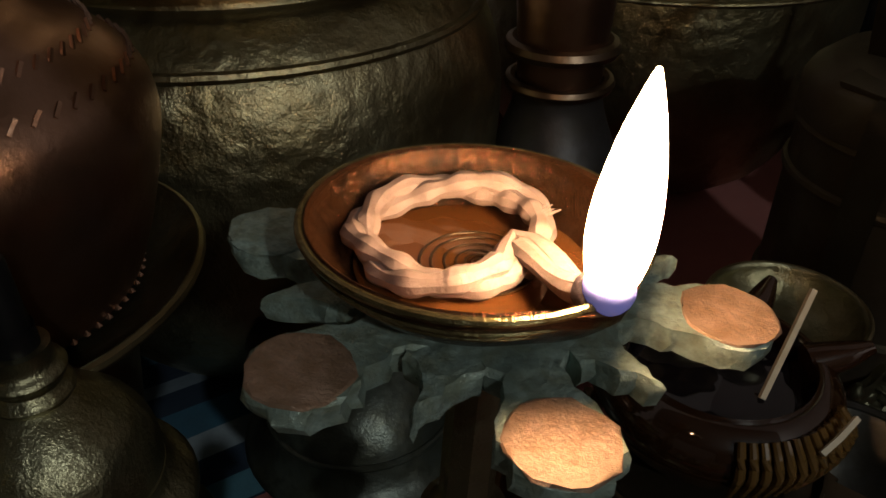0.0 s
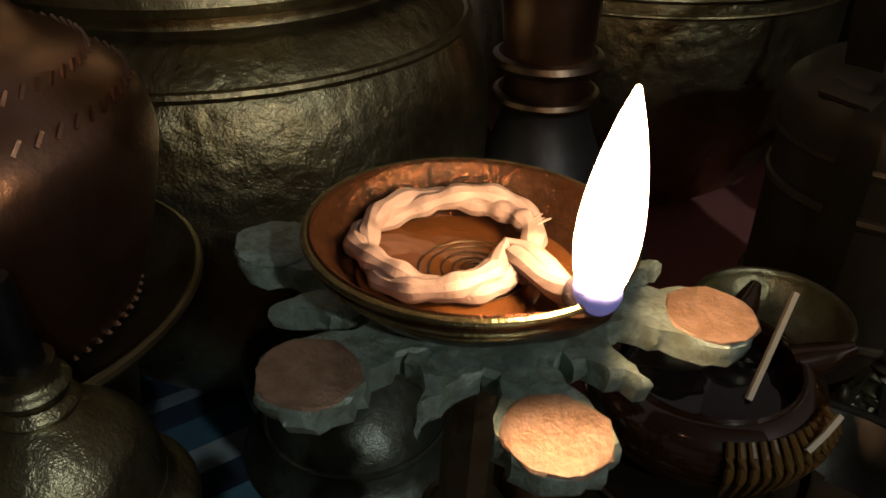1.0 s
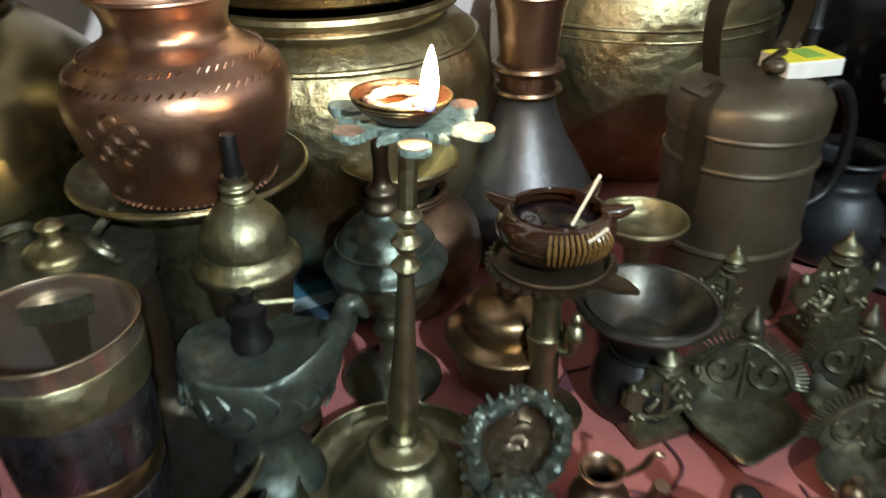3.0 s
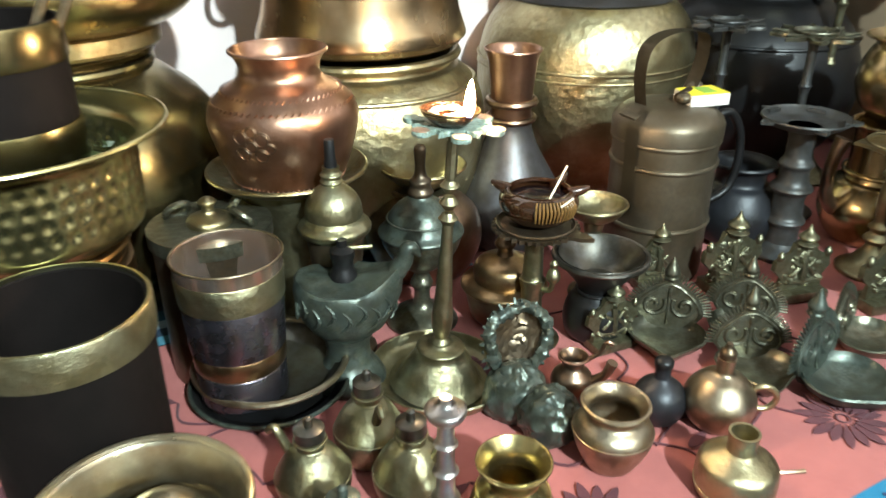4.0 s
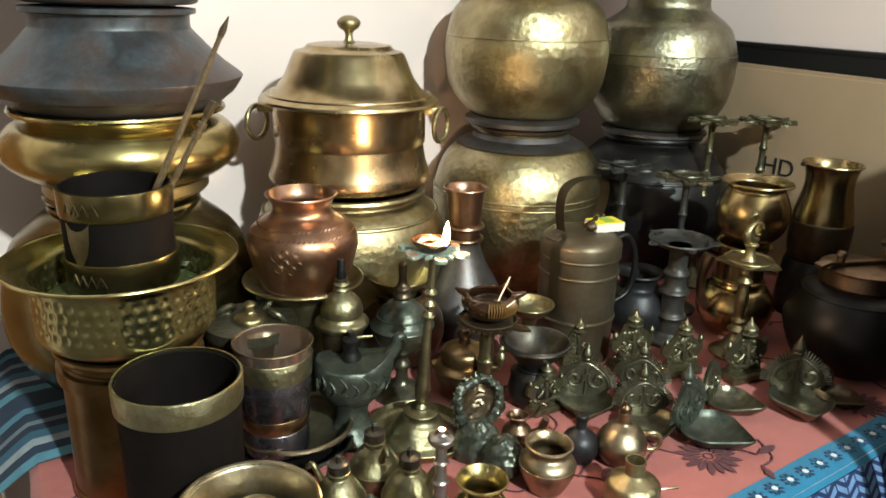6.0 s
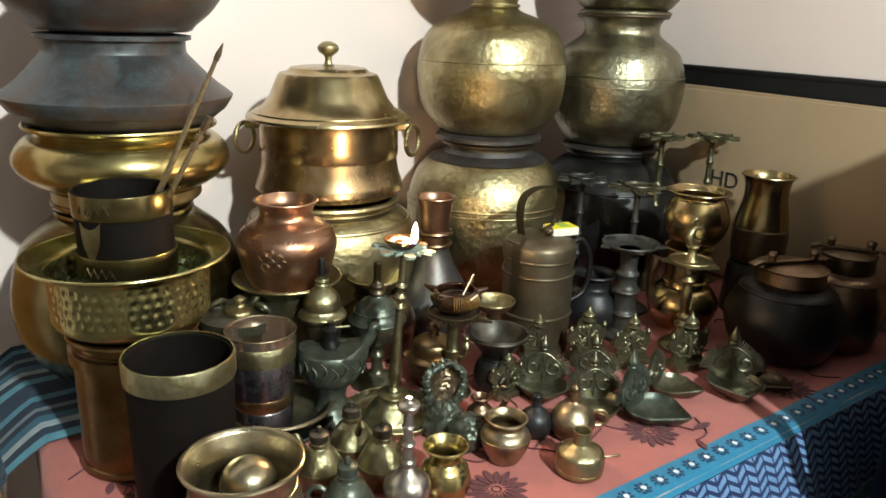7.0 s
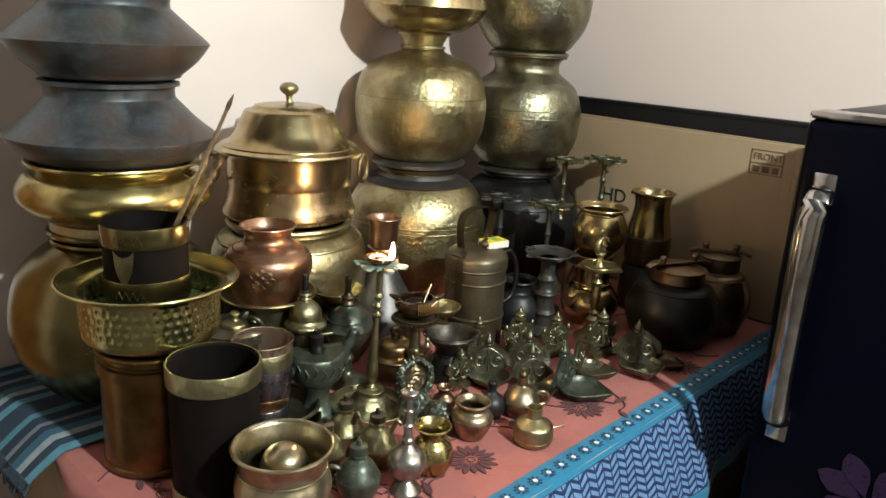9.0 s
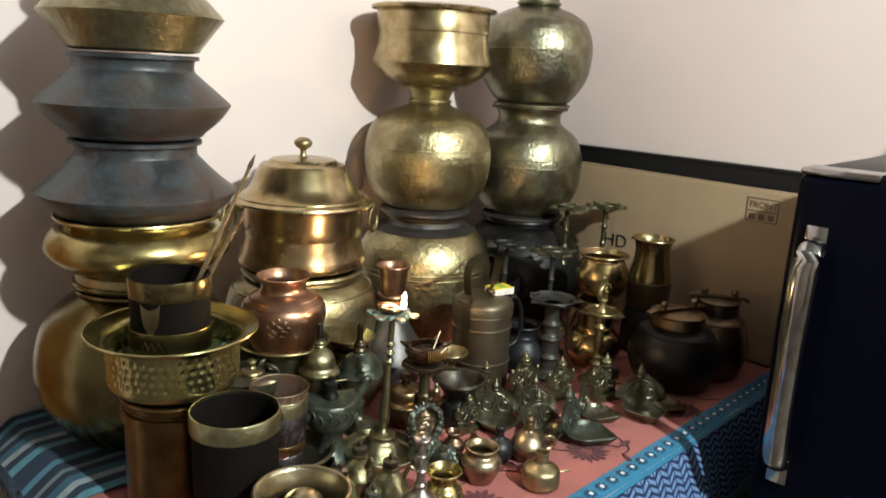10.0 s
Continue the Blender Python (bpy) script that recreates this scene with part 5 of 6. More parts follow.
# ---- main lamp with its flame ----
def lamp_plate(lobes, r_lobe, h, seed, rough=0.0006):
    """A cast plate with round lobes on short arms and pointed barbs between them."""
    out = []
    n = len(lobes)
    for i, (a, r_arm) in enumerate(lobes):
        nxt = lobes[(i + 1) % n][0]
        gap = (nxt - a) % 360
        ca, sa = math.cos(radians(a)), math.sin(radians(a))
        cx, cy = r_arm * ca, r_arm * sa
        for d, w in ((0.54, -0.20), (0.64, -0.12), (0.76, -0.15)):
            out.append((r_arm * d * ca - r_arm * w * sa, r_arm * d * sa + r_arm * w * ca))
        for k in range(9):
            q = radians(a - 128 + 32 * k)
            out.append((cx + r_lobe * math.cos(q), cy + r_lobe * math.sin(q)))
        for d, w in ((0.76, 0.15), (0.64, 0.12), (0.54, 0.20)):
            out.append((r_arm * d * ca - r_arm * w * sa, r_arm * d * sa + r_arm * w * ca))
        for f, rr in ((0.26, 0.66), (0.38, 0.68), (0.48, 0.94), (0.56, 0.72), (0.72, 0.62)):
            q = radians(a + gap * f)
            out.append((r_arm * rr * math.cos(q), r_arm * rr * math.sin(q)))
    rnd = random.Random(seed)
    fine = []
    for i, (x, y) in enumerate(out):
        x2, y2 = out[(i + 1) % len(out)]
        m = max(1, int(math.hypot(x2 - x, y2 - y) / 0.0016))
        fine += [(x + (x2 - x) * k / m + rnd.uniform(-rough, rough), y + (y2 - y) * k / m + rnd.uniform(-rough, rough)) for k in range(m)]
    # chipped edge: the lower outline is a little smaller and uneven
    bm = bmesh.new()
    rows = []
    for z, sc in ((0.0, 0.975), (h * 0.45, 1.0), (h * 0.86, 0.995), (h, 0.972)):
        rows.append([bm.verts.new((x * sc + rnd.uniform(-rough, rough) * 0.5, y * sc + rnd.uniform(-rough, rough) * 0.5, z + rnd.uniform(-0.0002, 0.0002))) for x, y in fine])
    for a, b in zip(rows, rows[1:]):
        for k in range(len(fine)):
            j = (k + 1) % len(fine)
            bm.faces.new((a[k], a[j], b[j], b[k]))
    bm.faces.new(rows[0])
    bm.faces.new(rows[-1])
    return bm


LBX, LBY = -0.004, -0.026
LEAN = (0.0, 3.0)


LOBES = [(48, 0.037), (108, 0.037), (165, 0.0385), (223, 0.0350), (285, 0.0343), (353, 0.0375)]


def main_lamp():
    t = thing("standing_lamp", "turned brass standing oil lamp with lobed cast plate", "oil lamp", pose(LBX, LBY, 0, LEAN[0], LEAN[1], 0))
    part("foot_dish", vessel([(0.052, 0.0), (0.064, 0.004), (0.069, 0.012), (0.0705, 0.016)], 0.002), BRASS_GREEN, t)
    part("foot_dome", solid([(0.050, 0.004), (0.042, 0.009), (0.037, 0.018), (0.031, 0.028), (0.025, 0.034), (0.0235, 0.040), (0.0235, 0.044), (0.014, 0.046), (0.009, 0.050)], 36), BRASS_GREEN, t)
    part("stem", solid([(0.010, 0.045), (0.011, 0.050), (0.007, 0.055), (0.0085, 0.060), (0.0105, 0.075), (0.0085, 0.10), (0.0058, 0.15), (0.0052, 0.176), (0.0062, 0.181)], 24), BRASS_GREEN, t)
    for z in (0.182, 0.1975, 0.2137):
        part("stem_knob", solid([(0.005, z - 0.006), (0.0075, z - 0.002), (0.0092, z), (0.0075, z + 0.002), (0.005, z + 0.006)], 20), BRASS_GREEN, t)
    part("upper_stem", lathe_into(bmesh.new(), [(0, 0.214), (0.0055, 0.214), (0.0052, 0.264), (0.0095, 0.267), (0, 0.2675)], 8), BRASS_GREEN, t)
    pl = part("lobed_plate", lamp_plate(LOBES, 0.0080, 0.0048, 4), PLATE_METAL, t, "greenish cast plate with round lobes", pose(0, 0, 0.2658))
    for a, ra in LOBES:
        q = radians(a)
        part("lobe_face", lumpy(slab([(ra * math.cos(q) + (0.0076 + 0.0004 * math.sin(k * 1.7 + a)) * math.cos(k * 0.3142 + a), ra * math.sin(q) + (0.0076 + 0.0004 * math.sin(k * 2.3)) * math.sin(k * 0.3142 + a)) for k in range(20)], 0.0005, pose(0, 0, 0.0046), 0.0003), 0.00025, a), PLATE_METAL if 120 < a % 360 < 200 else LOBE_WORN_FLAMELIT, pl)
    return t


main_lamp()
BX, BY, BZ = 0.0070, -0.0308, 0.2708


def clay_diya():
    t = thing("oil_diya", "small brown metal oil bowl with pinched spout", "diya", pose(BX, BY, BZ, -2, 2, 0))
    pr = smooth_line([(0.0075, 0.0), (0.0130, 0.001), (0.0198, 0.0056), (0.0241, 0.0108), (0.0249, 0.0124), (0.0251, 0.0138)], 3)
    bm = vessel(pr, 0.0012, 64, 1)
    tip = radians(-47)
    for v in bm.verts:
        r = math.hypot(v.co.x, v.co.y)
        a = math.atan2(v.co.y, v.co.x)
        d = (a - tip + math.pi) % (2 * math.pi) - math.pi
        k = math.exp(-(d / 0.26) ** 2) * (r / 0.0226) ** 2
        v.co.x += 0.0016 * k * math.cos(tip)
        v.co.y += 0.0016 * k * math.sin(tip)
        v.co.z -= 0.0012 * k
    part("bowl", bm, BOWL_METAL, t)
    for r, z, w in ((0.0245, 0.0112, 0.0005), (0.0253, 0.0136, 0.0007), (0.0228, 0.0092, 0.0004)):
        part("rim_line", ring_bm(r, z, w, 64), RIM_BRASS, t, "worn brass rim edge")
    part("oil", solid([(0.004, 0.0016), (0.0150, 0.0040), (0.0178, 0.0062), (0.0040, 0.0063)], 48, 1), OIL, t, "amber oil pool")
    for r in (0.0010, 0.0020, 0.0034, 0.0052, 0.0072, 0.0088):
        part("turning_mark", ring_bm(r, 0.0064, 0.0002, 28, 0.00015), BRONZE_DARK, t, "", pose(0.001, -0.0005, 0))


clay_diya()


def wick():
    t = thing("cotton_wick", "twisted white cotton wick coiled in the oil", "wick", pose(BX, BY, BZ + 0.0076, 0, 0, 0))
    strands = []
    loop = []
    for k in range(48):
        a = radians(-40 + 348 * k / 47)
        e = 0.0137 + 0.0006 * math.sin(3 * a)
        loop.append(Vector((-0.0032 + e * math.cos(a), 0.0030 + e * 0.96 * math.sin(a), 0.0012 + 0.0012 * (k / 47) ** 3 + 0.0018 * max(0.0, math.sin(a + 0.6)))))
    tail = [Vector((0.0068, -0.0020, 0.0032)), Vector((0.0095, -0.0060, 0.0040)), Vector((0.0118, -0.0100, 0.0036)), Vector((0.0140, -0.0140, 0.0040)), Vector((0.0160, -0.0172, 0.0052))]
    path = [Vector(p) for p in smooth_line([tuple(q) for q in loop] + [tuple(q) for q in tail], 2)]
    for s in (0, math.pi):
        pts = []
        for i, p in enumerate(path):
            d = (path[min(i + 1, len(path) - 1)] - path[max(i - 1, 0)]).normalized()
            x = d.cross(Vector((0, 0, 1))).normalized()
            y = x.cross(d)
            q = s + i * 0.16
            pts.append(p + (x * math.cos(q) + y * math.sin(q)) * 0.0011)
        rr = [0.0018 + 0.0003 * math.sin(i * 0.9 + s) for i in range(len(pts))]
        part("strand", tube_into(bmesh.new(), pts, rr, 9), COTTON, t)
    end = tail[-1]
    part("burnt_end", solid([(0.001, -0.002), (0.0030, -0.0006), (0.0033, 0.0012), (0.0024, 0.0030), (0.0008, 0.0036)], 14), BURNT, t, "charred dark wick end", Matrix.Translation(end))
    rnd = random.Random(4)
    fz = bmesh.new()
    for k in range(14):
        p = Vector((0.0085 + rnd.uniform(0, .002), 0.0050 + rnd.uniform(-.001, .001), 0.0035))
        tube_into(fz, [p, p + Vector((rnd.uniform(.001, .004), rnd.uniform(0, .002), rnd.uniform(0, .0015)))], [0.0003, 0.00008], 4)
    part("loose_fibres", fz, COTTON, t)


wick()
fl = thing("flame", "bright leaning oil flame on the wick end", "flame", pose(0.0240, -0.0490, BZ + 0.0130, -2, 4, 0))
part("flame_body", solid([(0.0012, 0.0012), (0.0031, 0.0035), (0.0041, 0.0080), (0.0041, 0.0130), (0.0034, 0.0185), (0.0022, 0.0240), (0.0010, 0.0280), (0.0003, 0.0300)], 24), FLAME, fl)
part("blue_base", solid([(0.0006, -0.0012), (0.0024, -0.0004), (0.0034, 0.0016), (0.0030, 0.0034), (0.001, 0.004)], 20), BLUE_FLAME, fl, "bluish base of the flame")


# ---- lamps and pots at the right ----
def petal_lamp(x, y, h, r, mats, label, rz=0.0, n=8):
    t = thing("petal_lamp", label, "oil lamp", pose(x, y, 0, 0, 0, rz), "tall petal lamps")
    a, b = mats
    part("foot", solid([(0.045, 0), (0.046, 0.004), (0.036, 0.010), (0.020, 0.020), (0.010, 0.034)], 28), a, t)
    pr = [(0.010, 0.032), (0.0065, 0.045), (0.0085, 0.06), (0.006, 0.075)]
    z = 0.075
    while z < h - 0.06:
        pr += [(0.006, z), (0.0062, z + 0.02), (0.0095, z + 0.026), (0.0065, z + 0.032)]
        z += 0.045
    pr += [(0.0065, h - 0.018), (0.010, h - 0.008), (0.012, h - 0.003)]
    part("stem", solid(pr, 20, 2), a, t)
    out = []
    for k in range(n):
        for d, rr in ((-0.5, 0.62), (-0.28, 0.84), (-0.12, 0.95), (0, 1.03), (0.12, 0.95), (0.28, 0.84)):
            q = 2 * math.pi * (k + d) / n
            out.append((r * rr * math.cos(q), r * rr * math.sin(q)))
    pl = part("petal_plate", lumpy(slab(out, 0.006, None, 0.0015), 0.0007, int(x * 1000)), b, t, "", pose(0, 0, h - 0.004))
    part("oil_well", vessel([(0.006, 0.0), (r * 0.42, 0.003), (r * 0.52, 0.0095)], 0.0015, 28), b, pl)
    for k in range(n):
        q = 2 * math.pi * k / n
        part("petal_lip", tube([(r * 0.62 * math.cos(q - .18), r * 0.62 * math.sin(q - .18), 0.0065), (r * 0.98 * math.cos(q), r * 0.98 * math.sin(q), 0.0085), (r * 0.62 * math.cos(q + .18), r * 0.62 * math.sin(q + .18), 0.0065)], 0.0016, 6), b, pl)
    return t


petal_lamp(0.555, 0.602, 0.344, 0.050, (DIYA_BRASS, DIYA_BRASS), "tall brass petal lamp before the carton")
petal_lamp(0.686, 0.655, 0.338, 0.056, (DIYA_BRASS, DIYA_BRASS), "tall brass petal lamp with wide plate before the carton", 20)
petal_lamp(0.368, 0.515, 0.264, 0.053, (LEAD_GREY, LEAD_GREY), "tall blackened petal lamp behind the canister", 10)
petal_lamp(0.470, 0.452, 0.262, 0.057, (LEAD_GREY, DIYA_BRONZE), "tall dark bronze petal lamp with greenish plate", 33)


def flat_lamp():
    t = thing("pillar_lamp", "dark grey bronze pillar lamp with flat spouted plate", "oil lamp", pose(0.425, 0.305, 0))
    part("foot", solid([(0.040, 0), (0.040, 0.006), (0.028, 0.014), (0.022, 0.02)], 28), LEAD_GREY, t)
    part("pillar", solid([(0.022, 0.018), (0.021, 0.04), (0.026, 0.05), (0.021, 0.058), (0.02, 0.085), (0.027, 0.095), (0.020, 0.104), (0.018, 0.12), (0.022, 0.128), (0.016, 0.14), (0.018, 0.172), (0.026, 0.178)], 24), LEAD_GREY, t)
    pl = part("plate", vessel([(0.02, 0.176), (0.040, 0.178), (0.050, 0.184), (0.054, 0.188)], 0.002), LEAD_GREY, t)
    for k in range(5):
        q = radians(72 * k + 200)
        part("wick_spout", slab([(0.044, -0.011), (0.058, -0.007), (0.065, 0), (0.058, 0.007), (0.044, 0.011)], 0.004, pose(0, 0, 0.184, 0, 0, math.degrees(q))), LEAD_GREY, pl)


flat_lamp()

turned("brass_ewer", "round brass vessel with straight neck carrying an urn", "ewer", 0.556, 0.362, 0, [
    ("body", "v", [(0.035, 0), (0.05, 0.008), (0.066, 0.04), (0.066, 0.062), (0.052, 0.086), (0.041, 0.096), (0.040, 0.15), (0.044, 0.165)], URN_BRASS), ("neck_ring", "r", (0.043, 0.1, 0.003), URN_BRASS), ("lip", "r", (0.045, 0.166, 0.003), URN_BRASS)])
turned("brass_urn", "polished brass urn with wide flat lip", "urn", 0.562, 0.362, 0.169, [
    ("body", "v", [(0.024, 0), (0.036, 0.004), (0.054, 0.024), (0.0615, 0.05), (0.060, 0.070), (0.052, 0.090), (0.047, 0.098), (0.049, 0.102), (0.058, 0.108)], URN_BRASS), ("lip", "r", (0.058, 0.1085, 0.0022), URN_BRASS)])
part("ewer_spout", tube([(-0.052, -0.02, 0.05), (-0.074, -0.03, 0.075), (-0.078, -0.034, 0.12), (-0.070, -0.034, 0.155)], [0.012, 0.009, 0.008, 0.011], 12), COPPER_BROWN, bpy.data.objects["brass_ewer"], "brown curved spout")


def bird_lamp():
    t = thing("bird_finial_lamp", "brass standing lamp with pointed plate and bird finial", "oil lamp", pose(0.526, 0.262, 0))
    part("foot", solid([(0.040, 0), (0.040, 0.005), (0.028, 0.012), (0.014, 0.03), (0.010, 0.04)], 28), BRASS_OLD, t)
    part("stem", solid([(0.010, 0.038), (0.016, 0.046), (0.009, 0.054), (0.013, 0.062), (0.008, 0.07), (0.0105, 0.10), (0.0075, 0.125), (0.0125, 0.132), (0.0075, 0.14), (0.0105, 0.148), (0.008, 0.158), (0.02, 0.163)], 20), BRASS_OLD, t)
    out = []
    for k in range(5):
        for d, rr in ((-0.5, 0.040), (-0.12, 0.046), (0, 0.054), (0.12, 0.046)):
            q = 2 * math.pi * (k + d) / 5 + 0.5
            out.append((rr * math.cos(q), rr * math.sin(q)))
    pl = part("pointed_plate", slab(out, 0.004, pose(0, 0, 0.166), 0.001), BRASS_OLD, t)
    part("plate_well", vessel([(0.02, 0.160), (0.034, 0.163), (0.040, 0.172)], 0.0015, 28), BRASS_OLD, pl)
    part("finial", solid([(0.014, 0.168), (0.010, 0.176), (0.007, 0.19), (0.012, 0.197), (0.006, 0.202)], 18), BRASS_OLD, t)
    b = part("bird_body", tube([(0.012, 0, 0.206), (0.002, 0, 0.203), (-0.008, 0, 0.208), (-0.010, 0, 0.220), (-0.003, 0, 0.229), (0.004, 0, 0.233), (0.004, 0, 0.243), (-0.002, 0, 0.248), (-0.009, 0, 0.243)], [0.003, 0.0075, 0.009, 0.007, 0.005, 0.0035, 0.004, 0.0045, 0.0012], 10), BRASS, t, "cast brass bird", pose(0, 0, 0, 0, 0, 20))
    part("bird_tail", torus(0.010, 0.0022, pose(0.010, 0, 0.222, 0, 0, 0), 20, 6, 0.8), BRASS, b)


bird_lamp()

turned("brass_beaker", "tall brass beaker with flared lip and darkened lower half", "beaker", 0.738, 0.462, 0, [
    ("stand", "S", [(0.06, 0), (0.062, 0.004), (0.056, 0.10), (0.052, 0.11)], BLUE_BLACK, "blue-black drum under the beaker"), ("lower_body", "v", [(0.040, 0.11), (0.050, 0.114), (0.055, 0.14), (0.0555, 0.178), (0.054, 0.184)], BRONZE_DARK, "darkened lower half"),
    ("upper_body", "v", [(0.0535, 0.183), (0.052, 0.20), (0.044, 0.24), (0.0425, 0.262), (0.046, 0.282), (0.0515, 0.292)], URN_BRASS), ("lip", "r", (0.0515, 0.2928, 0.0018), BRASS)])


def clamp_pot(x, y, r, h, mat, lidmat, label, rz):
    t = thing("clamped_pot", label, "pot", pose(x, y, 0, 0, 0, rz), "pots with clamped lids")
    part("body", vessel([(r * 0.55, 0), (r * 0.80, h * 0.06), (r, h * 0.36), (r * 0.97, h * 0.55), (r * 0.78, h * 0.74), (r * 0.56, h * 0.80), (r * 0.54, h * 0.86)], 0.0025), mat, t)
    part("shoulder_line", ring_bm(r * 0.80, h * 0.725, 0.002), mat, t)
    part("collar", solid([(r * 0.56, h * 0.80), (r * 0.60, h * 0.83), (r * 0.58, h * 0.95), (r * 0.5, h * 0.97)], 40, 1), lidmat, t)
    lid = part("lid", solid([(r * 0.60, h * 0.95), (r * 0.61, h * 0.975), (r * 0.5, h), (0.0, h * 1.01)], 40, 1), lidmat, t)
    part("clamp_bar", box(r * 1.36, 0.014, 0.006, 0.002, pose(0, 0, h * 1.01)), lidmat, lid)
    for s in (-1, 1):
        part("clamp_post", solid([(0.007, 0), (0.007, 0.012), (0.009, 0.014), (0.006, 0.02)], 14), lidmat, lid, "", pose(s * r * 0.42, 0, h * 1.02))
        part("clamp_ear", box(0.022, 0.02, 0.008, 0.003, pose(s * r * 0.70, 0, h * 1.0, 0, s * 20, 0)), lidmat, lid)


clamp_pot(0.702, 0.240, 0.103, 0.176, BLACKENED, COPPER_BROWN, "big blackened round pot with brown clamped lid", 12)
clamp_pot(0.832, 0.290, 0.080, 0.188, COPPER_BROWN, BRONZE_DARK, "dark brown copper pot with clamped bronze lid", -25)

turned("dark_pot", "small blue-grey dented pot behind the pillar lamp", "pot", 0.372, 0.345, 0, [
    ("body", "v", [(0.03, 0), (0.05, 0.012), (0.058, 0.045), (0.045, 0.078), (0.034, 0.088), (0.034, 0.105), (0.04, 0.112)], BLUE_BLACK), ("lip", "r", (0.041, 0.113, 0.003), BLUE_BLACK)])


# ---- leaf-shaped votive lamps with arched backs ----
def arch_outline(w, h, n=24):
    """A heart-topped arch standing on y = 0."""
    out = []
    for k in range(n + 1):
        a = math.pi * k / n
        x = w * math.cos(a)
        y = h * (0.34 + 0.56 * math.sin(a) + 0.10 * max(0.0, math.sin(a)) ** 10)
        out.append((x, y))
    return [(w * 0.62, 0.0)] + out + [(-w * 0.62, 0.0)]


def votive_lamp(x, y, rz, s, mat, label, finial=True, teeth=True):
    """Own +y points to the pointed lip; the arched back stands at -y."""
    t = thing("votive_lamp", label, "votive lamp", pose(x, y, 0, 0, 0, rz), "leaf-shaped votive lamps")
    n = 36
    bm = bmesh.new()
    rows = []
    for sc, z in ((0.42, 0.0), (0.74, 0.003), (0.95, 0.0085), (1.06, 0.0155), (1.02, 0.0168), (0.93, 0.0105), (0.74, 0.0058), (0.2, 0.0035)):
        ring = []
        for k in range(n):
            a = 2 * math.pi * k / n
            pt = max(0.0, math.sin(a)) ** 6
            px = 0.036 * sc * math.cos(a) * (1 - 0.25 * pt)
            py = 0.030 * sc * math.sin(a) * (1 + 0.62 * pt)
            ring.append(bm.verts.new((px * s, py * s, (z + 0.004 * pt * (z > 0.005)) * s)))
        rows.append(ring)
    for a, b in zip(rows, rows[1:]):
        for k in range(n):
            bm.faces.new((a[k], a[(k + 1) % n], b[(k + 1) % n], b[k]))
    bm.faces.new(rows[0])
    bm.faces.new(rows[-1])
    part("leaf_dish", lumpy(bm, 0.0004, int(abs(x) * 1000)), mat, t)
    up = pose(0, -0.026 * s, 0.004 * s, 82, 0, 180)
    w, h = 0.034 * s, 0.052 * s
    back = part("arched_back", lumpy(slab(arch_outline(w, h), 0.004 * s), 0.0003, 3), mat, t, "", up)
    if teeth:
        tb = bmesh.new()
        ol = arch_outline(w, h, 34)[1:-1]
        for i in range(len(ol)):
            p = Vector((*ol[i], 0.002 * s))
            d = Vector((ol[i][0], ol[i][1] - h * 0.34, 0)).normalized()
            tube_into(tb, [p - d * 0.002 * s, p + d * 0.008 * s], [0.0016 * s, 0.0010 * s], 5)
        part("ray_fringe", tb, mat, back)
    rel = bmesh.new()
    for sg in (-1, 1):
        pts = []
        for k in range(18):
            q = k * 0.42
            r = 0.0125 * s * (1 - k / 22)
            pts.append((sg * (0.015 * s + r * math.cos(q + 2.6)), 0.026 * s + r * math.sin(q + 2.6), 0.0045 * s))
        tube_into(rel, pts, 0.0023 * s, 6)
    tube_into(rel, [(0, 0.006 * s, 0.0045 * s), (0, 0.044 * s, 0.0045 * s)], 0.0018 * s, 6)
    part("scroll_relief", rel, mat, back)
    rim = [(q[0] * 0.9, q[1] * 0.92, 0.0042 * s) for q in arch_outline(w, h, 20)]
    part("raised_rim", tube_into(bmesh.new(), rim, 0.0014 * s, 6), mat, back)
    if finial:
        part("finial", solid([(0.004 * s, 0), (0.0072 * s, 0.003 * s), (0.0060 * s, 0.006 * s), (0.0075 * s, 0.010 * s), (0.0045 * s, 0.017 * s), (0.0006 * s, 0.026 * s)], 14), mat, t, "", pose(0, -0.033 * s, 0.054 * s))
    return t


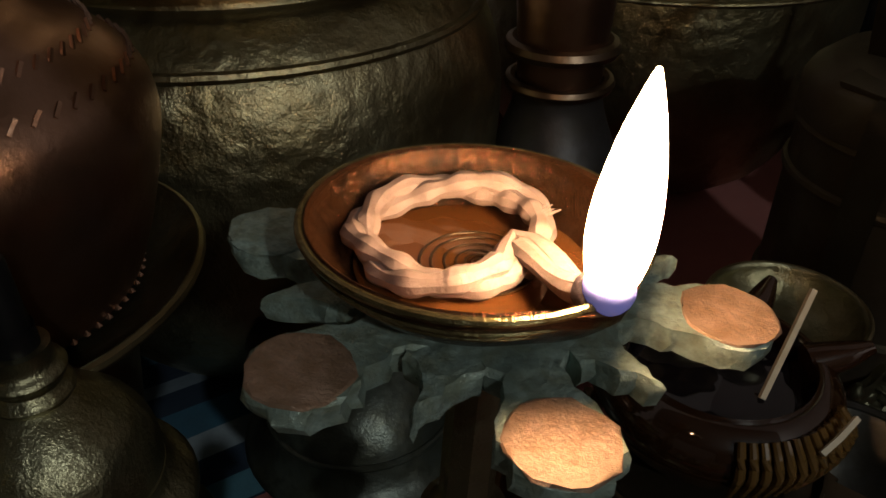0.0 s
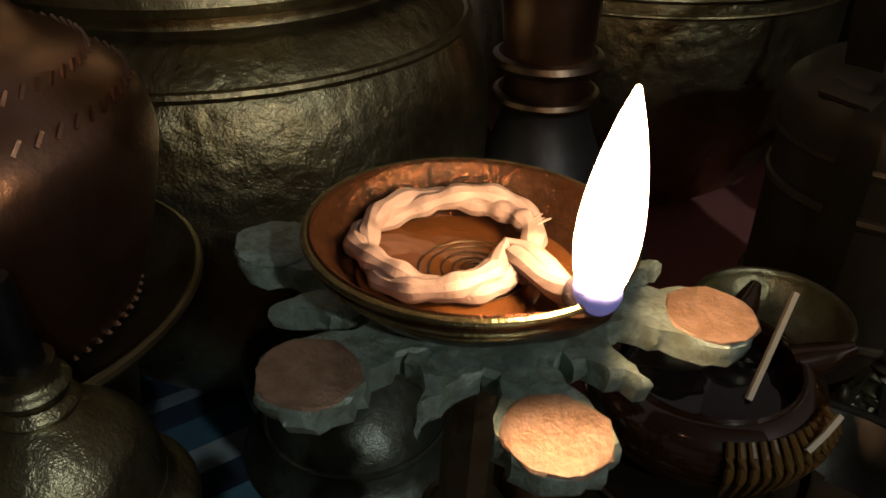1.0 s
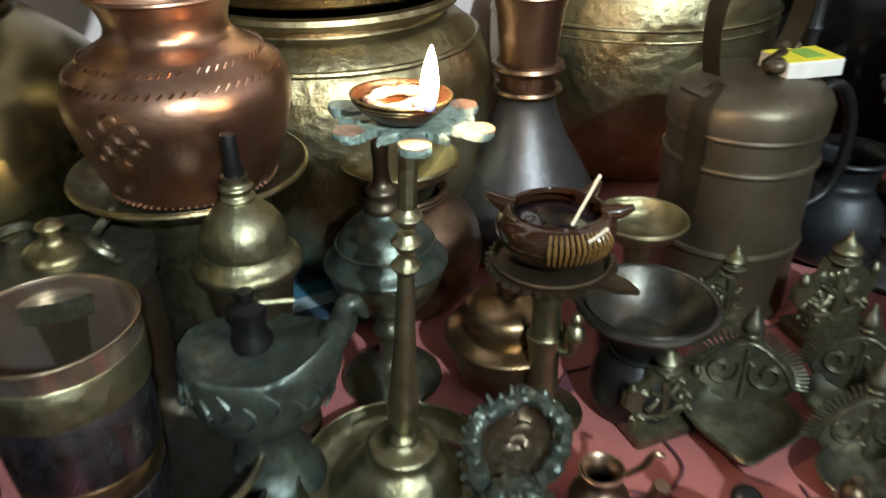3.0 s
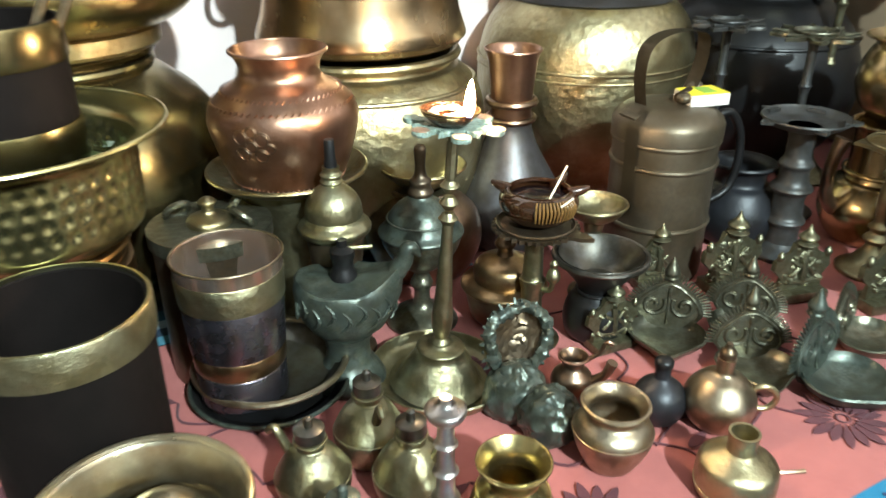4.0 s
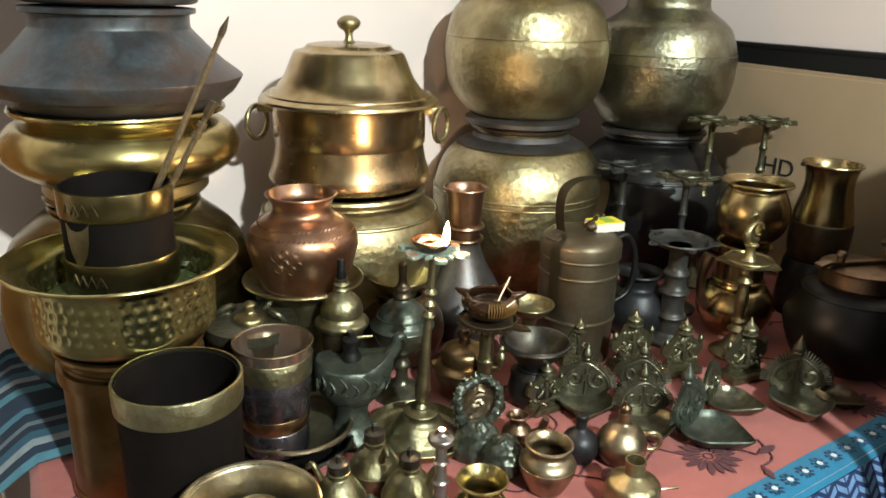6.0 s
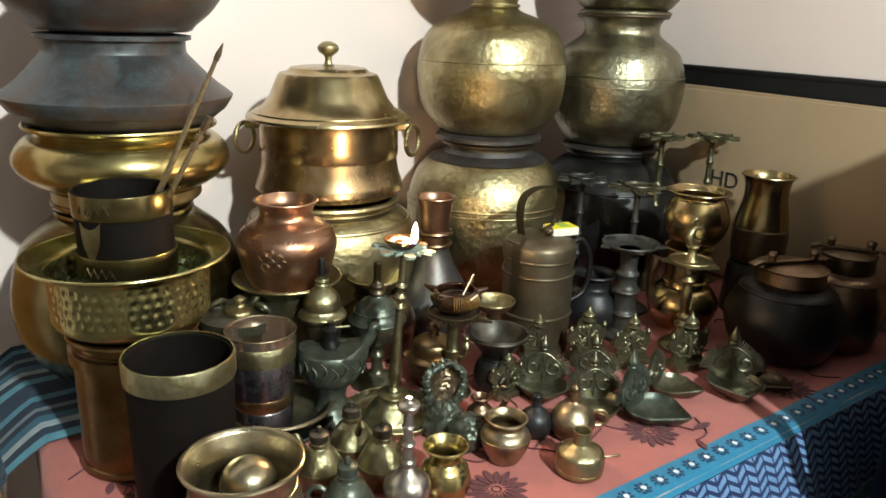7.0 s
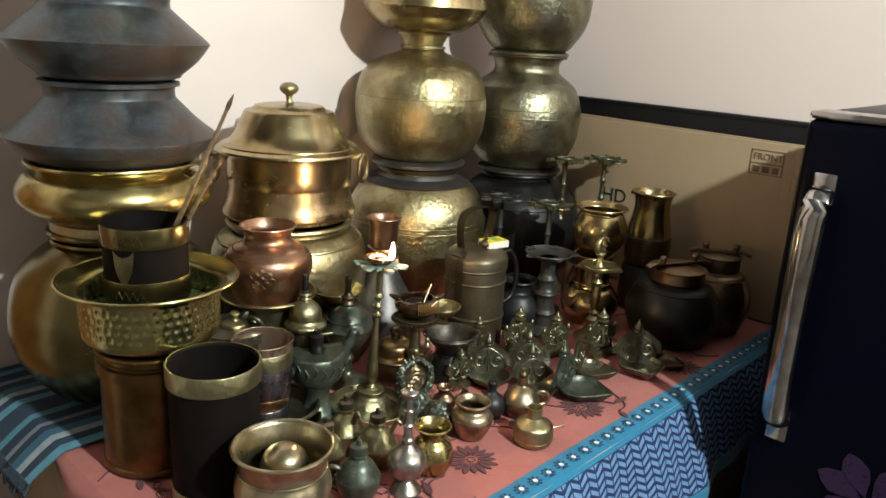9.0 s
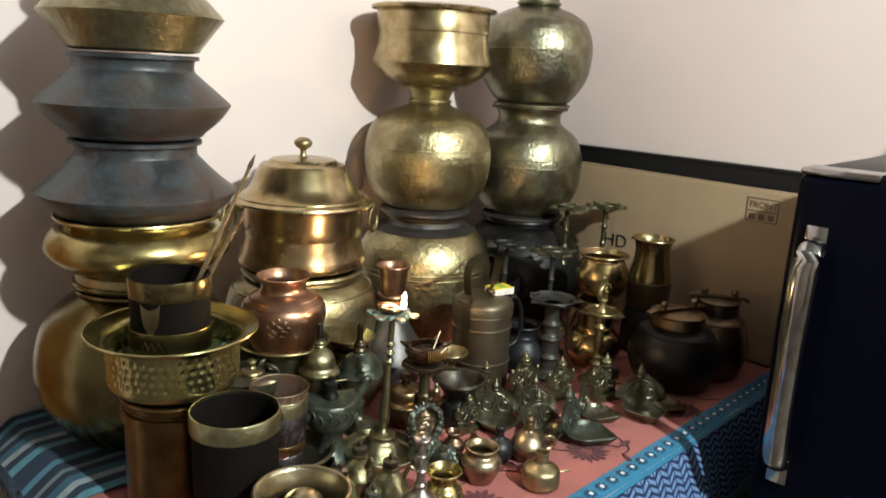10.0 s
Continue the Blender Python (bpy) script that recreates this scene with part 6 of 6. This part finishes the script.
def deity_lamp(x, y, rz, s, mat, label):
    """A taller votive lamp: small plinth, relief panel with shoulders and a stacked finial."""
    t = thing("panel_lamp", label, "votive lamp", pose(x, y, 0, 0, 0, rz), "panel votive lamps")
    part("plinth", box(0.070 * s, 0.038 * s, 0.014 * s, 0.003 * s), mat, t)
    ol = [(-0.034, 0), (0.034, 0), (0.030, 0.018), (0.044, 0.030), (0.041, 0.044), (0.030, 0.048), (0.020, 0.054), (0.014, 0.066), (-0.014, 0.066), (-0.020, 0.054), (-0.030, 0.048), (-0.041, 0.044), (-0.044, 0.030), (-0.030, 0.018)]
    p = part("relief_panel", lumpy(slab([(a * s, b * s) for a, b in ol], 0.007 * s, None, 0.001 * s), 0.0008 * s, 8), mat, t, "", pose(0, 0.004 * s, 0.012 * s, 86, 0, 0))
    rel = bmesh.new()
    for a, b, c, d, r in ((0, 0.008, 0, 0.05, 0.005), (-0.018, 0.02, -0.004, 0.036, 0.003), (0.018, 0.02, 0.004, 0.036, 0.003), (-0.016, 0.042, 0, 0.03, 0.0028), (0.016, 0.042, 0, 0.03, 0.0028), (-0.02, 0.012, 0.02, 0.012, 0.003)):
        tube_into(rel, [(a * s, b * s, 0.008 * s), ((a + c) / 2 * s, (b + d) / 2 * s, 0.0105 * s), (c * s, d * s, 0.008 * s)], r * s, 7)
    rnd = random.Random(int(x * 977))
    for k in range(44):
        a, b = rnd.uniform(-0.036, 0.036) * s, rnd.uniform(0.006, 0.058) * s
        if abs(a) < 0.042 * s * (1.1 - b / (0.07 * s)):
            part("relief_boss", lathe_into(bmesh.new(), [(0, 0.005 * s), (rnd.uniform(0.003, 0.006) * s, 0.007 * s), (0, rnd.uniform(0.010, 0.014) * s)], 7, a, b), mat, p)
    part("relief", rel, mat, p)
    part("stacked_finial", solid([(0.010 * s, 0), (0.014 * s, 0.003 * s), (0.008 * s, 0.007 * s), (0.013 * s, 0.011 * s), (0.011 * s, 0.015 * s), (0.005 * s, 0.021 * s), (0.0006 * s, 0.031 * s)], 16), mat, t, "", pose(0, 0.0, 0.076 * s))
    for sg in (-1, 1):
        part("shoulder_knob", solid([(0.004 * s, 0), (0.005 * s, 0.005 * s), (0.002 * s, 0.012 * s)], 10), mat, t, "", pose(sg * 0.036 * s, 0, 0.058 * s))


votive_lamp(0.236, 0.062, 172, 1.12, DIYA_BRONZE, "dark bronze leaf-shaped votive lamp with rayed arch")
votive_lamp(0.316, 0.012, 184, 1.08, DIYA_BRONZE, "dull bronze leaf-shaped votive lamp with rayed arch")
votive_lamp(0.324, 0.088, 166, 1.05, DIYA_BRONZE, "dark grey leaf-shaped votive lamp with rayed arch")
votive_lamp(0.396, -0.006, 225, 1.25, PATINA, "large green bronze leaf-shaped votive lamp lying open")
votive_lamp(0.452, 0.078, 232, 1.05, DIYA_BRONZE, "grey-green leaf-shaped votive lamp with rayed arch", False)
votive_lamp(0.560, 0.082, 172, 1.25, DIYA_BRONZE, "bronze leaf-shaped votive lamp beside the table border")
votive_lamp(0.625, 0.105, 215, 0.9, BRONZE_DARK, "dark leaf-shaped votive dish near the big pot", False, False)
deity_lamp(0.246, 0.196, 20, 0.82, DIYA_BRASS, "brassy votive panel lamp with pointed finial")
deity_lamp(0.334, 0.198, 24, 0.98, DIYA_BRASS, "greenish brass votive panel lamp with stacked finial")
deity_lamp(0.412, 0.186, 20, 0.90, DIYA_BRASS, "brass votive panel lamp with shoulder knobs")
deity_lamp(0.508, 0.172, 22, 1.0, DIYA_BRASS, "brass votive panel lamp below the bird lamp")
deity_lamp(0.176, 0.056, 30, 0.76, DIYA_BRASS, "small brass votive panel lamp before the spittoon")


def crusted(bm, amt, scale, seed):
    """Push the surface in and out by noise."""
    bm.normal_update()
    off = Vector((seed, seed * 0.7, -seed))
    for v in bm.verts:
        v.co += v.normal * amt * (noise.noise(v.co * scale + off) + 0.6 * noise.noise(v.co * scale * 2.7 + off))
    return bm


def rough_figure():
    t = thing("corroded_lamp", "green encrusted bronze votive lamp with ragged arch, badly corroded", "votive lamp", pose(0.074, -0.062, 0, 0, 0, 10))
    # bent arch with a hollow behind the ragged rim
    arch = pose(-0.004, 0.012, 0.044, 74, 14, 0)
    rim = [(0.027 * math.cos(a) * (1 + 0.1 * math.sin(3 * a)), 0.034 * math.sin(a) + 0.022 + 0.004 * math.sin(2 * a), 0.004 * math.sin(2 * a + 1)) for a in [2 * math.pi * k / 40 for k in range(41)]]
    part("ragged_arch", crusted(moved(tube_into(bmesh.new(), smooth_line(rim, 3), 0.0058, 14), arch), 0.0032, 150, 3), PATINA, t)
    sheet = grid_sheet(16, 16, lambda a, b: ((a - 0.5) * 0.05 * (1 - 0.5 * abs(2 * b - 1) ** 2), b * 0.066 - 0.011, -0.010 + 0.03 * (a - 0.5) ** 2))
    bmesh.ops.solidify(sheet, geom=sheet.faces[:], thickness=0.003)
    part("hollow_back", crusted(moved(sheet, arch), 0.003, 150, 8), BRONZE_DARK, t, "dark hollow of the arch")
    tb = bmesh.new()
    rnd = random.Random(8)
    for k in range(30):
        a = 2 * math.pi * k / 30
        c = Vector((0.031 * math.cos(a), 0.038 * math.sin(a) + 0.022, 0))
        d = Vector((math.cos(a), math.sin(a), rnd.uniform(-.3, .3)))
        tube_into(tb, [c, c + d * rnd.uniform(0.002, 0.006)], [0.0024, 0.0012], 5)
    part("ray_fringe", moved(tb, arch), PATINA, t)
    foot = solid([(0.026, 0), (0.032, 0.008), (0.030, 0.022), (0.024, 0.038), (0.014, 0.048), (0.005, 0.052)], 56, 6)
    part("base", crusted(foot, 0.0038, 85, 5), PATINA, t)
    front = solid([(0.006, 0), (0.020, 0.003), (0.028, 0.014), (0.027, 0.030), (0.019, 0.044), (0.008, 0.050)], 56, 6)
    part("front_lobe", crusted(moved(front, pose(0.020, -0.036, 0.0, 10, 12, 0)), 0.0042, 90, 12), PATINA, t)
    tail = tube([(0.034, -0.044, 0.026), (0.050, -0.056, 0.014), (0.062, -0.068, 0.006), (0.070, -0.074, 0.003)], [0.012, 0.009, 0.005, 0.002], 10)
    part("pointed_lip", crusted(tail, 0.003, 150, 2), PATINA, t)


rough_figure()


# ---- small pots in front ----
def oil_can(x, y, r, h, mat, label, rz, spout=True, neck=0.011):
    t = thing("oil_can", label, "oil can", pose(x, y, 0, 0, 0, rz), "small round oil cans")
    part("body", solid([(r * 0.55, 0), (r * 0.82, h * 0.07), (r, h * 0.30), (r * 0.96, h * 0.42), (r * 0.66, h * 0.62), (neck * 1.25, h * 0.70), (neck, h * 0.73), (neck, h * 0.86)], 36, wob=0.006), mat, t)
    part("belly_line", ring_bm(r * 0.985, h * 0.385, 0.0009, 36), mat, t)
    cap = part("cap", solid([(neck * 1.12, h * 0.83), (neck * 1.12, h * 0.94), (neck * 0.9, h * 0.955), (neck * 0.35, h * 0.965), (neck * 0.32, h * 1.05), (neck * 0.12, h * 1.07)], 18, 1), GUN_GREY if mat is BRASS_GREEN else mat, t, "grey screw cap with pin")
    part("neck_ring", ring_bm(neck * 1.15, h * 0.80, 0.0012, 20), mat, t)
    if spout:
        part("spout", tube([(r * 0.62, 0, h * 0.60), (r * 0.86, 0, h * 0.80), (r * 1.0, 0, h * 0.86), (r * 1.18, 0, h * 0.80)], [0.0042, 0.0036, 0.0034, 0.003], 9), mat, t)
    return t


oil_can(-0.088, -0.198, 0.031, 0.082, BRASS_GREEN, "small round brass oil can with engraved belly", 170)
oil_can(-0.053, -0.140, 0.031, 0.086, BRASS_GREEN, "small round brass oil can with bent spout", -60)
oil_can(-0.009, -0.190, 0.032, 0.088, BRASS_GREEN, "small round brass oil can with side spout", -20)
k = oil_can(-0.045, -0.272, 0.032, 0.086, PATINA, "green patinated round oil can with loop handle", 175, False)
part("loop_handle", torus(0.012, 0.0035, pose(0.036, 0, 0.036, 0, 0, 0), 20), PATINA, k)

turned("sprinkler", "silvery rose-water sprinkler with ringed neck and wide top", "sprinkler", 0.025, -0.268, 0, [
    ("foot", "s", [(0.022, 0), (0.023, 0.003), (0.018, 0.010), (0.010, 0.018), (0.009, 0.022)], SILVERY), ("body", "s", [(0.009, 0.020), (0.020, 0.028), (0.028, 0.046), (0.026, 0.060), (0.014, 0.072), (0.009, 0.080)], SILVERY),
    ("neck", "s", [(0.009, 0.078), (0.010, 0.085), (0.007, 0.09), (0.0065, 0.104), (0.009, 0.108), (0.0065, 0.112), (0.006, 0.128), (0.0082, 0.131), (0.006, 0.134), (0.0056, 0.150)], SILVERY),
    ("rose", "s", [(0.0056, 0.148), (0.010, 0.151), (0.0135, 0.156), (0.013, 0.160), (0.006, 0.163), (0.004, 0.168)], SILVERY)])
turned("brass_lota", "bright golden brass water pot with flared lip", "lota", 0.071, -0.220, 0, [
    ("body", "v", [(0.018, 0), (0.024, 0.003), (0.031, 0.018), (0.033, 0.032), (0.028, 0.048), (0.021, 0.056), (0.0195, 0.060), (0.022, 0.068), (0.0275, 0.076)], BRASS_BRIGHT), ("shoulder_line", "r", (0.0285, 0.0475, 0.0006), BRASS_BRIGHT), ("lip", "r", (0.0275, 0.0765, 0.0014), BRASS_BRIGHT)])
turned("copper_lota", "small copper-coloured water pot with rounded lip", "lota", 0.156, -0.128, 0, [
    ("body", "v", [(0.018, 0), (0.022, 0.003), (0.031, 0.022), (0.0345, 0.036), (0.031, 0.045), (0.024, 0.051), (0.0235, 0.056), (0.028, 0.063)], COPPER_PALE), ("shoulder_line", "r", (0.0345, 0.0375, 0.0007), COPPER_PALE), ("lip", "r", (0.0278, 0.0635, 0.0022), COPPER_PALE)])
turned("brass_flask", "round coppery brass flask with short neck", "flask", 0.261, -0.064, 0, [
    ("body", "s", [(0.018, 0), (0.026, 0.005), (0.033, 0.022), (0.031, 0.036), (0.020, 0.050), (0.0095, 0.056), (0.008, 0.062), (0.0085, 0.072)], COPPER_PALE), ("stopper", "s", [(0.007, 0.071), (0.0075, 0.078), (0.004, 0.083), (0.003, 0.087)], BRONZE_DARK)])
part("ring_handle", torus(0.0125, 0.003, pose(0.038, 0, 0.03, 0, 0, 0), 20), BRASS_OLD, bpy.data.objects["brass_flask"])
turned("brass_bottle", "squat cylindrical brass bottle with open neck", "bottle", 0.255, -0.154, 0, [
    ("body", "s", [(0.028, 0), (0.031, 0.002), (0.0325, 0.008), (0.0325, 0.026), (0.029, 0.034), (0.016, 0.041), (0.0118, 0.044)], BRASS_OLD), ("neck", "V", [(0.0118, 0.042), (0.0115, 0.050), (0.0125, 0.062)], BRASS_OLD), ("base_line", "r", (0.0325, 0.009, 0.0007), BRASS_OLD)])
part("side_spout", tube([(0.030, 0, 0.022), (0.044, 0.0, 0.024), (0.054, 0, 0.026)], [0.0022, 0.0018, 0.0022], 8), COPPER_BROWN, bpy.data.objects["brass_bottle"])
turned("grey_flask", "small dull grey flask with short neck", "flask", 0.207, -0.062, 0, [
    ("body", "s", [(0.015, 0), (0.021, 0.005), (0.025, 0.020), (0.021, 0.034), (0.010, 0.044), (0.0075, 0.048), (0.0075, 0.060)], BLUE_BLACK), ("stopper", "s", [(0.0085, 0.058), (0.0085, 0.064), (0.005, 0.067)], BLACKENED)])
turned("small_ewer", "tiny coppery ewer with curved handle", "ewer", 0.128, -0.034, 0, [
    ("body", "v", [(0.012, 0), (0.016, 0.003), (0.021, 0.014), (0.019, 0.024), (0.012, 0.032), (0.0105, 0.037), (0.014, 0.044)], COPPER_BROWN), ("lip", "r", (0.0142, 0.0445, 0.001), COPPER)])
part("handle", tube([(0.012, 0.0, 0.04), (0.024, 0.0, 0.050), (0.030, 0, 0.062), (0.036, 0, 0.06)], 0.0022, 8), COPPER_BROWN, bpy.data.objects["small_ewer"])
part("spout", tube([(0.017, -0.004, 0.018), (0.030, -0.008, 0.03), (0.036, -0.010, 0.046)], [0.006, 0.0045, 0.0055], 9), COPPER_BROWN, bpy.data.objects["small_ewer"])

yt = thing("yellow_tub", "yellow plastic tub on the floor beside the chest", "tub", room(0.62, -0.46, FLOOR_Z))
part("tub", vessel([(0.07, 0), (0.075, 0.004), (0.09, 0.36), (0.095, 0.37)], 0.003, n=1), YELLOW_PLASTIC, yt)
